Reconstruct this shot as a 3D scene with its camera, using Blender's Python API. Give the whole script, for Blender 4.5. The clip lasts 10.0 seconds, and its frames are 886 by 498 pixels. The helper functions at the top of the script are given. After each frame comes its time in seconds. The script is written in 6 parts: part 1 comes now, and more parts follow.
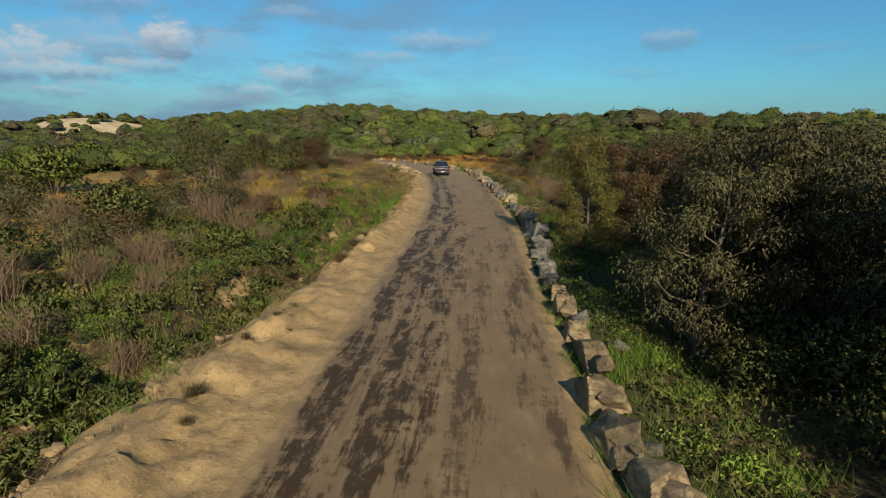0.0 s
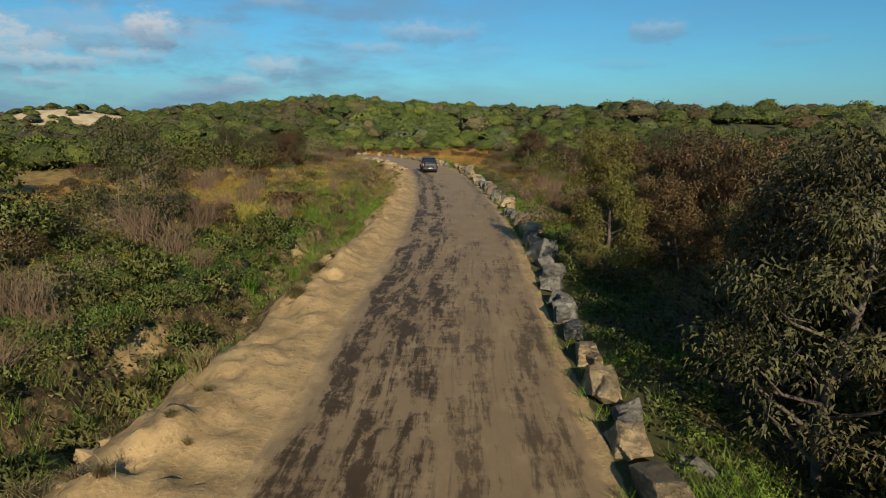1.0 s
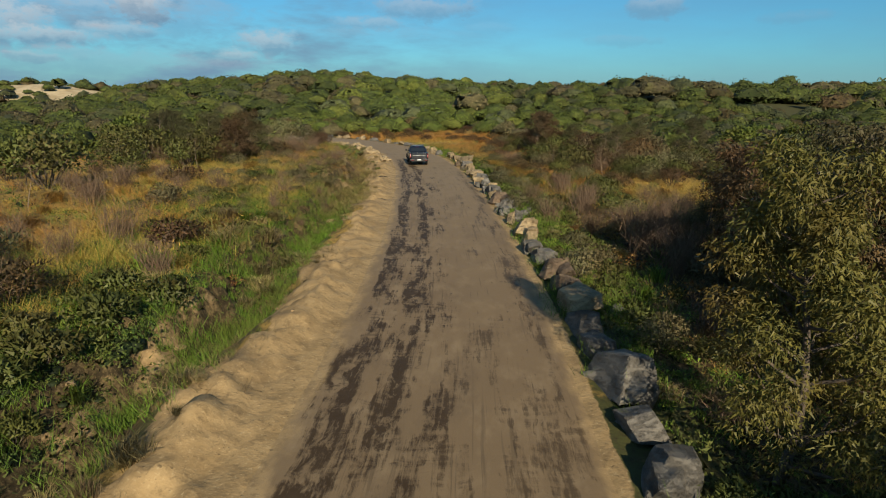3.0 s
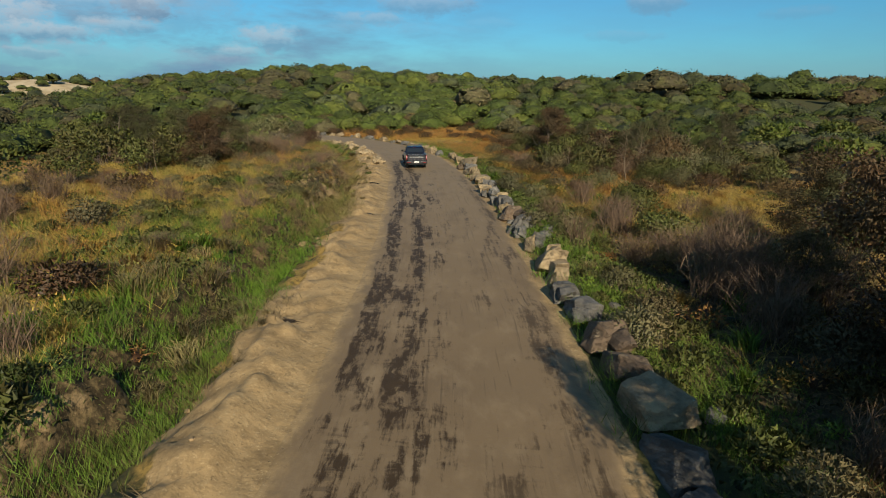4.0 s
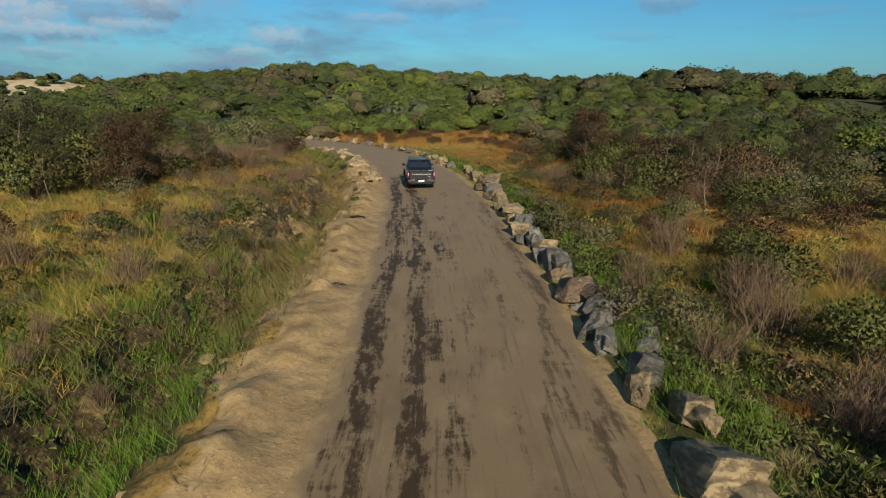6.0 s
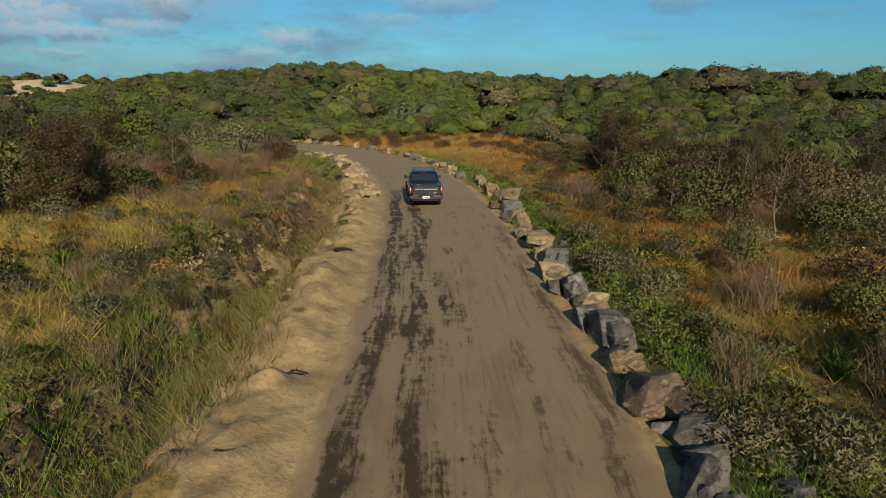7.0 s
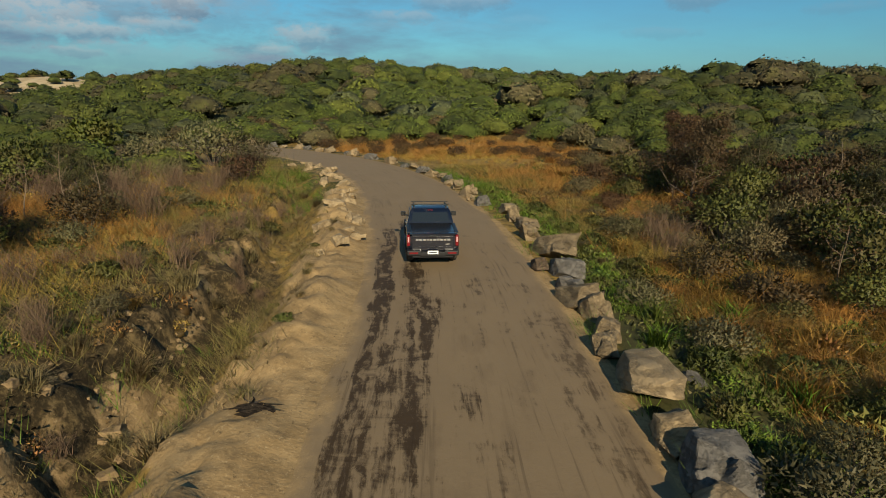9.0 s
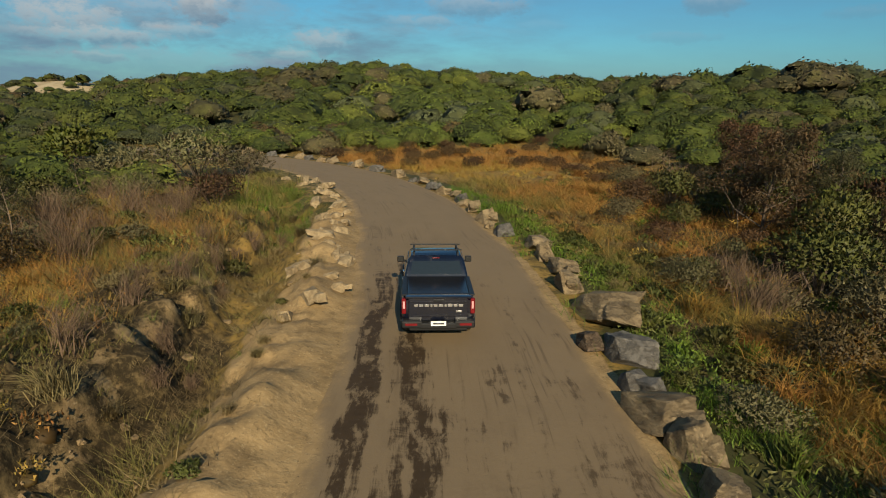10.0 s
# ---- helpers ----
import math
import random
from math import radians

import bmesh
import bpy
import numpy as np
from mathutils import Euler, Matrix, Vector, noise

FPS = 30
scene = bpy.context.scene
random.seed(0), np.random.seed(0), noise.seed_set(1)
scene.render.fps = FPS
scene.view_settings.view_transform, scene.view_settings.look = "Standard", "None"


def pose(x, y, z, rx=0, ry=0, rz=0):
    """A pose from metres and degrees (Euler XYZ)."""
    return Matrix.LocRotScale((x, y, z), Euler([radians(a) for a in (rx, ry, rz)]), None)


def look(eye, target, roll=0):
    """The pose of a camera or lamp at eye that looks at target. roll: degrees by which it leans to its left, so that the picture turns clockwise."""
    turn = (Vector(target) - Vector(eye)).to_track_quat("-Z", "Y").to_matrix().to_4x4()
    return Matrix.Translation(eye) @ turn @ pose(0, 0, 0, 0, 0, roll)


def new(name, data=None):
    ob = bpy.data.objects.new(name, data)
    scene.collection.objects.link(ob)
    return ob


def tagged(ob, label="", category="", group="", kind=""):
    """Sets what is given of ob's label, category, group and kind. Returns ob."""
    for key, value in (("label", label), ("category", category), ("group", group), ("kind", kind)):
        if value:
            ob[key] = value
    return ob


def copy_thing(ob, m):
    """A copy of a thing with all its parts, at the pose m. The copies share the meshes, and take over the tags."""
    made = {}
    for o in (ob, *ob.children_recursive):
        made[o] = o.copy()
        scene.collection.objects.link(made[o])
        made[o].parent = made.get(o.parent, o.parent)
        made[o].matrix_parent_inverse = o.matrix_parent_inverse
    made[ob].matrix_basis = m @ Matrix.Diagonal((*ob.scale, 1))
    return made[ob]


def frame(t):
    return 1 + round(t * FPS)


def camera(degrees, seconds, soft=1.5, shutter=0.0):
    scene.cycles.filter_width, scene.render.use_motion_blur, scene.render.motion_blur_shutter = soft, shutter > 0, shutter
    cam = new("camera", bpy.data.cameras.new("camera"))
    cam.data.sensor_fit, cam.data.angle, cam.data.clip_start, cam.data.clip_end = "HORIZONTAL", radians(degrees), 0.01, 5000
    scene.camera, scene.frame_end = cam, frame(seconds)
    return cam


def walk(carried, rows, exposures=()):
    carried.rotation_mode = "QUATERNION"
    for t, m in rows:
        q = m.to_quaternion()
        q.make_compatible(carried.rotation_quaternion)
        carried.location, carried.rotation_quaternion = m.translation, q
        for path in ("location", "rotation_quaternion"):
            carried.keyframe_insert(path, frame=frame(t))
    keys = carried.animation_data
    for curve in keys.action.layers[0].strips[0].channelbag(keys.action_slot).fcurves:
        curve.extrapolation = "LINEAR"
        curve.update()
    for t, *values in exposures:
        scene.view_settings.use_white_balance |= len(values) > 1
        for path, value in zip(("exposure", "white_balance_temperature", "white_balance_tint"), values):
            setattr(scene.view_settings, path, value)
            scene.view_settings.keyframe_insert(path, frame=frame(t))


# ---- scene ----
from mathutils.bvhtree import BVHTree

cam = camera(70.6, 10.0, soft=1.0)
METRES, EYE, TILT, LEAN, TURN = 69.0, 5.77, 0.0, 0.0, 0.0
ROWS = [
    (0.0, 0.0, 0.0, 0.0, 0.06, -10.59, -0.31),
    (0.5, 0.0013, 0.0448, 0.0027, -0.18, -10.88, -0.34),
    (1.0, 0.0018, 0.0933, 0.0029, -0.96, -11.32, -0.32),
    (1.5, 0.0035, 0.1435, 0.0056, -1.38, -11.61, -0.44),
    (2.0, 0.0067, 0.1959, 0.0073, -1.37, -12.21, -0.53),
    (2.5, 0.0079, 0.2522, 0.0083, -1.38, -12.88, -0.53),
    (3.0, 0.0108, 0.31, 0.0084, -1.36, -13.37, -0.52),
    (4.5, 0.0149, 0.4659, 0.0062, -1.08, -13.89, -0.48),
    (5.0, 0.0161, 0.5137, 0.0068, -0.65, -14.05, -0.54),
    (5.5, 0.014, 0.5621, 0.0054, -0.64, -13.81, -0.5),
    (7.0, 0.0154, 0.7129, 0.0041, 0.4, -13.7, -0.48),
    (7.5, 0.0151, 0.7604, 0.0039, 0.76, -13.67, -0.45),
    (8.0, 0.0145, 0.8118, 0.0039, 0.99, -13.81, -0.5),
    (8.5, 0.013, 0.8548, 0.0041, 1.14, -13.97, -0.48),
    (9.0, 0.0125, 0.9019, 0.004, 1.67, -13.94, -0.46),
    (9.5, 0.0123, 0.9469, 0.004, 2.21, -13.65, -0.45),
    (10.0, 0.0115, 0.9993, 0.0042, 3.12, -13.56, -0.52),
]
walk(cam, [(t, pose(0, 0, EYE, TILT, LEAN, TURN) @ pose(METRES * x, METRES * y, METRES * z, 90 + pitch, roll, yaw)) for t, x, y, z, yaw, pitch, roll in ROWS], [(0.0, 0.58, 6450, 10), (3.0, 0.57, 6450, 10), (4.5, 0.52, 6200, 10), (5.5, 0.49, 6200, 10), (7.0, 0.46, 6500, 10), (8.0, 0.42, 6680, 10), (10.0, 0.36, 6860, 10)])

# ---- world, sun, exposure ----
SUN_AZ, SUN_EL = 168.5, 25.5  # degrees clockwise from +y, and above the ground
to_sun = Vector((math.sin(radians(SUN_AZ)) * math.cos(radians(SUN_EL)), math.cos(radians(SUN_AZ)) * math.cos(radians(SUN_EL)), math.sin(radians(SUN_EL))))
sun = new("sun", bpy.data.lights.new("sun", "SUN"))
sun.data.energy, sun.data.angle, sun.data.color = 5.0, radians(0.5), (1.0, 0.87, 0.63)
sun.matrix_world = look((0, 0, 60), Vector((0, 0, 60)) - to_sun)
tagged(sun, "low warm afternoon sun", "sun", kind="structure")


class Nodes:
    """Short hand for node trees."""

    def __init__(self, tree):
        self.tree = tree
        tree.nodes.clear()

    def add(self, kind):
        return self.tree.nodes.new(kind)

    def put(self, socket, value):
        if isinstance(value, bpy.types.NodeSocket):
            self.tree.links.new(value, socket)
        elif value is not None:
            socket.default_value = value

    def math(self, op, a, b=None, c=None, clamp=False):
        n = self.add("ShaderNodeMath")
        n.operation, n.use_clamp = op, clamp
        for s, v in zip(n.inputs, (a, b, c)):
            self.put(s, v)
        return n.outputs[0]

    def mix(self, f, a, b, blend="MIX"):
        n = self.add("ShaderNodeMix")
        n.data_type, n.blend_type = "RGBA", blend
        self.put(n.inputs[0], f)
        self.put(n.inputs[6], rgba(a))
        self.put(n.inputs[7], rgba(b))
        return n.outputs[2]

    def ramp(self, f, lo, hi, a=0.0, b=1.0):
        n = self.add("ShaderNodeMapRange")
        n.interpolation_type = "SMOOTHSTEP"
        for s, v in zip(n.inputs, (f, lo, hi, a, b)):
            self.put(s, v)
        return n.outputs[0]

    def noise(self, scale, detail=4.0, rough=0.55, vector=None, stretch=None, dist=0.0):
        if vector is None:
            vector = self.add("ShaderNodeNewGeometry").outputs["Position"]
        if stretch:
            m = self.add("ShaderNodeMapping")
            self.put(m.inputs["Vector"], vector)
            m.inputs["Scale"].default_value = stretch
            vector = m.outputs[0]
        n = self.add("ShaderNodeTexNoise")
        self.put(n.inputs["Vector"], vector)
        n.inputs["Scale"].default_value, n.inputs["Detail"].default_value = scale, detail
        n.inputs["Roughness"].default_value, n.inputs["Distortion"].default_value = rough, dist
        return n.outputs[0]


def rgba(v):
    return (*v, 1.0) if isinstance(v, tuple) and len(v) == 3 else v


world = bpy.data.worlds.new("sky")
scene.world = world
world.use_nodes = True
w = Nodes(world.node_tree)
sky = w.add("ShaderNodeTexSky")
sky.sky_type, sky.sun_disc, sky.sun_elevation, sky.sun_rotation = "NISHITA", False, radians(SUN_EL), radians(SUN_AZ)
sky.altitude, sky.air_density, sky.dust_density, sky.ozone_density = 20.0, 1.0, 0.6, 2.0
direction = w.add("ShaderNodeTexCoord").outputs["Generated"]
sep = w.add("ShaderNodeSeparateXYZ")
w.put(sep.inputs[0], direction)
azimuth = w.math("MULTIPLY", w.math("ARCTAN2", sep.outputs[0], sep.outputs[1]), 57.2958)
height = w.math("MULTIPLY", w.math("ARCSINE", sep.outputs[2]), 57.2958)
ragged = w.noise(22.0, 6.0, 0.62, direction, (1, 1, 1.8))
fine = w.noise(70.0, 5.0, 0.6, direction, (1, 1, 1.6))
rough_edge = w.math("ADD", w.math("MULTIPLY", w.math("SUBTRACT", ragged, 0.5), 2.6), w.math("MULTIPLY", w.math("SUBTRACT", fine, 0.5), 1.3))
# cumulus: azimuth, height, half width, half height, strength
CLOUDS = [(-31, 4.4, 6.5, 1.2, 0.8), (-25.5, 5.0, 4.0, 0.9, 0.65), (-30.5, 2.9, 2.6, 0.6, 0.6), (-16.2, 3.4, 2.4, 0.8, 0.7), (-27, 6.6, 4.0, 0.9, 0.6), (-5.0, 6.3, 4.0, 0.8, 0.55), (-27, 6.3, 15, 2.6, 0.42), (-24, 2.6, 14, 1.3, 0.3), (-4, 5.4, 9, 1.0, 0.2), (-23.2, 7.0, 3.2, 2.0, 0.95), (-13.6, 4.5, 3.0, 1.5, 0.75), (-33.0, 5.3, 5.4, 2.4, 0.85), (-27.5, 9.8, 5.5, 1.6, 0.6), (-0.5, 7.6, 5.2, 1.4, 0.6),
          (19.0, 7.6, 2.6, 1.2, 0.55), (-28.7, 3.3, 3.0, 0.7, 0.4), (-13.3, 9.7, 2.6, 0.8, 0.35), (16.7, 5.0, 4.0, 0.6, 0.25), (29.5, 6.4, 3.0, 0.6, 0.25), (5.5, 6.0, 2.6, 0.6, 0.25),
          (52, 9, 7, 2.5, 0.6), (-60, 11, 9, 3, 0.7), (110, 16, 12, 4, 0.6), (-120, 14, 12, 4, 0.6), (165, 22, 9, 4, 0.3)]
cover = w.math("MULTIPLY", w.ramp(w.noise(5.0, 5.0, 0.6, direction, (1, 1, 4.0)), 0.34, 0.66), w.ramp(azimuth, 14.0, -20.0, 0.14, 1.0))
shade = None
for ca, ch, cw, chh, k in CLOUDS:
    da = w.math("DIVIDE", w.math("SUBTRACT", azimuth, ca), cw)
    dh = w.math("DIVIDE", w.math("SUBTRACT", height, ch), chh)
    r2 = w.math("ADD", w.math("MULTIPLY", da, da), w.math("MULTIPLY", dh, dh))
    body = w.math("MULTIPLY", w.ramp(w.math("ADD", r2, rough_edge), 1.25, 0.0), k)
    cover = w.math("MAXIMUM", cover, body)
    lit = w.math("MULTIPLY", body, w.ramp(w.math("ADD", dh, w.math("MULTIPLY", rough_edge, 0.5)), -0.5, 0.5))
    shade = lit if shade is None else w.math("MAXIMUM", shade, lit)
haze = w.ramp(height, 5.0, -0.5)
blue = w.mix(1.0, sky.outputs[0], (0.475, 1.10, 1.39), "MULTIPLY")
blue = w.mix(w.math("MULTIPLY", haze, 0.55), blue, (3.3, 5.0, 6.6))
cloud = w.mix(shade, (2.5, 4.3, 6.1), (8.2, 8.8, 9.2))
back = w.add("ShaderNodeBackground")
w.put(back.inputs[0], w.mix(cover, blue, cloud))
back.inputs[1].default_value = 0.047
w.put(w.add("ShaderNodeOutputWorld").inputs[0], back.outputs[0])

# ---- materials ----


def material(name, build, rough=0.9):
    m = bpy.data.materials.new(name)
    m.use_nodes = True
    n = Nodes(m.node_tree)
    bsdf = n.add("ShaderNodeBsdfPrincipled")
    bsdf.inputs["Roughness"].default_value = rough
    bsdf.inputs["Specular IOR Level"].default_value = 0.25
    n.put(n.add("ShaderNodeOutputMaterial").inputs[0], bsdf.outputs[0])
    build(n, bsdf)
    return m


def bump(n, bsdf, h, strength, distance):
    b = n.add("ShaderNodeBump")
    b.inputs["Strength"].default_value, b.inputs["Distance"].default_value = strength, distance
    n.put(b.inputs["Height"], h)
    n.put(bsdf.inputs["Normal"], b.outputs[0])


def sand_colour(n):
    """Pale sand with damp patches, crumbs and litter."""
    sand = n.mix(n.ramp(n.noise(1.1, 5.0, 0.65), 0.35, 0.7), (0.315, 0.216, 0.106), (0.225, 0.150, 0.071))
    sand = n.mix(n.math("MULTIPLY", n.ramp(n.noise(0.7, 6.0, 0.65), 0.48, 0.66), 0.75), sand, (0.155, 0.104, 0.052))
    sand = n.mix(n.math("MULTIPLY", n.ramp(n.noise(3.4, 8.0, 0.78), 0.50, 0.64), 0.62), sand, (0.125, 0.084, 0.044))
    sand = n.mix(n.math("MULTIPLY", n.ramp(n.noise(8.5, 5.0, 0.72), 0.60, 0.68), 0.7), sand, (0.060, 0.042, 0.025))
    return n.mix(n.math("MULTIPLY", n.ramp(n.noise(14.0, 4.0, 0.7), 0.55, 0.7), 0.5), sand, (0.44, 0.335, 0.19))


def road_look(n, bsdf):
    uv = n.add("ShaderNodeUVMap").outputs[0]  # across, along, in metres
    s = n.add("ShaderNodeSeparateXYZ")
    n.put(s.inputs[0], uv)
    across, along = s.outputs[0], s.outputs[1]
    base = n.mix(n.noise(0.35, 3.0, 0.5, uv), (0.128, 0.085, 0.045), (0.184, 0.125, 0.067))
    base = n.mix(n.ramp(n.noise(1.3, 5.0, 0.65, uv, (1.0, 0.45, 1)), 0.46, 0.72), base, (0.212, 0.149, 0.084))
    base = n.mix(n.math("MULTIPLY", n.ramp(along, 38.0, 76.0), 0.9), base, n.mix(n.noise(0.8, 5.0, 0.6, uv, (1.0, 0.4, 1)), (0.165, 0.117, 0.067), (0.215, 0.155, 0.090)))
    base = n.mix(n.math("MULTIPLY", n.noise(22.0, 4.0, 0.7, uv), 0.35), base, (0.12, 0.088, 0.06))
    # damp mud in the wheel tracks, mostly on the left half, drying out with distance
    warp = n.add("ShaderNodeMix")
    warp.data_type = "VECTOR"
    wob = n.add("ShaderNodeTexNoise")
    n.put(wob.inputs["Vector"], uv)
    wob.inputs["Scale"].default_value = 1.6
    wob.inputs["Detail"].default_value = 5.0
    warp.inputs[0].default_value = 0.22
    n.put(warp.inputs[4], uv)
    n.put(warp.inputs[5], wob.outputs["Color"])
    blotch = n.noise(1.0, 8.0, 0.68, warp.outputs[1], (2.1, 0.30, 1))
    streak = n.noise(1.0, 5.0, 0.65, uv, (6.0, 0.35, 1), 0.8)
    bars = n.noise(1.0, 6.0, 0.7, warp.outputs[1], (0.9, 2.2, 1), 1.2)
    wet = n.math("ADD", n.math("MULTIPLY", blotch, 0.56), n.math("ADD", n.math("MULTIPLY", streak, 0.24), n.math("MULTIPLY", bars, 0.20)))
    def band(middle, half):
        return n.ramp(n.math("ABSOLUTE", n.math("SUBTRACT", across, middle)), half, half * 0.35)

    sway = n.math("MULTIPLY", n.math("SUBTRACT", n.noise(0.22, 3.0, 0.6, uv, (0.2, 1.0, 1)), 0.5), 0.9)
    across = n.math("ADD", across, sway)
    left = n.math("MAXIMUM", n.math("MAXIMUM", band(-2.25, 0.55), n.math("MULTIPLY", band(-1.2, 0.5), 0.92)), n.math("MULTIPLY", band(-1.5, 1.6), 0.5))
    mid = n.math("MULTIPLY", n.ramp(across, -1.2, -0.2), n.ramp(across, 2.3, 0.8))
    right = n.math("MULTIPLY", n.ramp(across, 1.6, 2.5), n.ramp(across, 3.1, 2.7))
    early = n.ramp(along, 46.0, 26.0)
    amount = n.math("ADD", n.math("MULTIPLY", left, n.ramp(along, 98.0, 88.0, 0.0, 0.128)), n.math("MULTIPLY", mid, n.math("ADD", n.math("MULTIPLY", early, 0.04), n.ramp(along, 98.0, 80.0, 0.0, 0.03))))
    amount = n.math("ADD", amount, n.math("MULTIPLY", right, n.ramp(along, 90.0, 75.0, 0.0, 0.085)))
    amount = n.math("ADD", amount, n.math("MULTIPLY", early, 0.012))
    mud = n.ramp(n.math("ADD", wet, amount), 0.56, 0.635)
    mud = n.math("MULTIPLY", mud, n.ramp(across, -0.1, 0.5, 1.0, 0.75))
    mud = n.math("MULTIPLY", mud, n.ramp(along, 104.0, 90.0))
    mud = n.math("MULTIPLY", mud, n.ramp(n.noise(1.0, 6.0, 0.7, warp.outputs[1], (3.6, 1.3, 1)), 0.38, 0.5, 0.1, 1.0))
    # tread marks beside the damp band
    tread = n.math("MULTIPLY", band(-2.25, 0.2), n.ramp(n.math("SINE", n.math("MULTIPLY", along, 22.0)), 0.0, 0.5))
    tread = n.math("MULTIPLY", tread, n.ramp(n.noise(0.35, 4.0, 0.6, uv), 0.5, 0.6))
    # thin tyre lines
    lines = n.math("MULTIPLY", n.ramp(n.noise(1.0, 3.0, 0.6, uv, (8.0, 0.2, 1)), 0.55, 0.66), n.ramp(n.noise(0.3, 3.0, 0.5, uv), 0.42, 0.62))
    col = n.mix(n.math("MULTIPLY", lines, 0.6), base, (0.075, 0.052, 0.031))
    col = n.mix(n.math("MULTIPLY", tread, 0.55), col, (0.055, 0.038, 0.023))
    stain = n.math("MULTIPLY", n.ramp(n.noise(0.5, 6.0, 0.65, uv, (1.6, 0.45, 1)), 0.5, 0.68), n.ramp(along, 70.0, 90.0, 0.5, 0.15))
    col = n.mix(stain, col, (0.098, 0.066, 0.038))
    col = n.mix(n.math("MULTIPLY", mud, 0.9), col, n.mix(n.noise(3.0, 4.0, 0.6, uv), (0.018, 0.011, 0.006), (0.050, 0.032, 0.018)))
    # sand drifts in from the banks
    off = n.math("ADD", n.math("ABSOLUTE", n.math("SUBTRACT", s.outputs[0], 0.1)), n.math("MULTIPLY", n.math("SUBTRACT", n.noise(1.1, 6.0, 0.65, uv, (1, 0.5, 1)), 0.5), 1.3))
    drift = sand_colour(n)
    col = n.mix(n.ramp(off, 2.75, 3.15), col, drift)
    n.put(bsdf.inputs["Base Color"], col)
    n.put(bsdf.inputs["Roughness"], n.math("SUBTRACT", 0.78, n.math("MULTIPLY", mud, 0.15)))
    h = n.math("ADD", n.math("MULTIPLY", n.noise(9.0, 6.0, 0.7, uv), 0.6), n.math("ADD", n.math("MULTIPLY", n.noise(1.7, 5.0, 0.65, uv), 0.9), n.math("MULTIPLY", mud, -0.25)))
    bump(n, bsdf, h, 0.4, 0.03)
    n.put(bsdf.inputs["Specular IOR Level"], n.math("MULTIPLY", n.math("SUBTRACT", 1.0, n.math("MULTIPLY", mud, 0.8)), 0.6))
    bsdf.inputs["Specular Tint"].default_value = (1.0, 0.80, 0.56, 1.0)


def ground_look(n, bsdf):
    zones = n.add("ShaderNodeVertexColor")
    zones.layer_name = "zones"
    s = n.add("ShaderNodeSeparateColor")
    n.put(s.inputs[0], zones.outputs[0])
    speck = n.noise(6.0, 6.0, 0.7)
    # litter and thatch; the darkest tone paints in shaded gaps between plants
    litter = n.mix(n.ramp(n.noise(3.2, 6.0, 0.72), 0.44, 0.68), (0.022, 0.016, 0.008), (0.125, 0.088, 0.040))
    litter = n.mix(n.math("MULTIPLY", n.ramp(n.noise(11.0, 4.0, 0.7), 0.54, 0.68), 0.45), litter, (0.20, 0.142, 0.066))
    broad = n.noise(0.22, 4.0, 0.6)
    mid = n.noise(1.1, 5.0, 0.65)
    dry = n.mix(broad, (0.18, 0.108, 0.030), (0.30, 0.20, 0.056))
    dry = n.mix(n.ramp(mid, 0.42, 0.65), dry, (0.085, 0.062, 0.024))
    # dark green, lowered to stand in for shade under the plants
    green = n.mix(mid, (0.022, 0.026, 0.009), (0.06, 0.062, 0.018))
    col = n.mix(n.ramp(n.math("ADD", s.outputs[1], n.math("MULTIPLY", n.math("SUBTRACT", mid, 0.5), 1.2)), 0.35, 0.65), dry, green)
    # dark specks painted in as more of the shaded gaps
    col = n.mix(n.ramp(speck, 0.46, 0.72), col, (0.03, 0.026, 0.012))
    col = n.mix(n.ramp(n.math("ADD", s.outputs[2], n.math("MULTIPLY", n.math("SUBTRACT", mid, 0.5), 1.0)), 0.35, 0.65), col, litter)
    place = n.add("ShaderNodeSeparateXYZ")
    n.put(place.inputs[0], n.add("ShaderNodeNewGeometry").outputs["Position"])
    dune = n.mix(n.ramp(n.noise(0.12, 5.0, 0.6), 0.4, 0.65), (0.40, 0.32, 0.21), (0.28, 0.215, 0.13))
    sand = n.mix(n.ramp(place.outputs[1], 330.0, 390.0), sand_colour(n), dune)
    edge = n.math("ADD", s.outputs[0], n.math("MULTIPLY", n.math("SUBTRACT", n.noise(1.7, 6.0, 0.7), 0.5), 0.9))
    col = n.mix(n.ramp(edge, 0.42, 0.58), col, sand)
    n.put(bsdf.inputs["Base Color"], col)
    bump(n, bsdf, n.math("ADD", n.math("MULTIPLY", n.noise(1.7, 3.0, 0.6), 1.6), n.math("ADD", n.math("MULTIPLY", n.noise(3.2, 5.0, 0.68), 0.9), n.math("MULTIPLY", n.noise(17.0, 3.0, 0.6), 0.3))), 0.48, 0.065)
    bsdf.inputs["Specular IOR Level"].default_value = 0.4
    bsdf.inputs["Specular Tint"].default_value = (1.0, 0.82, 0.58, 1.0)


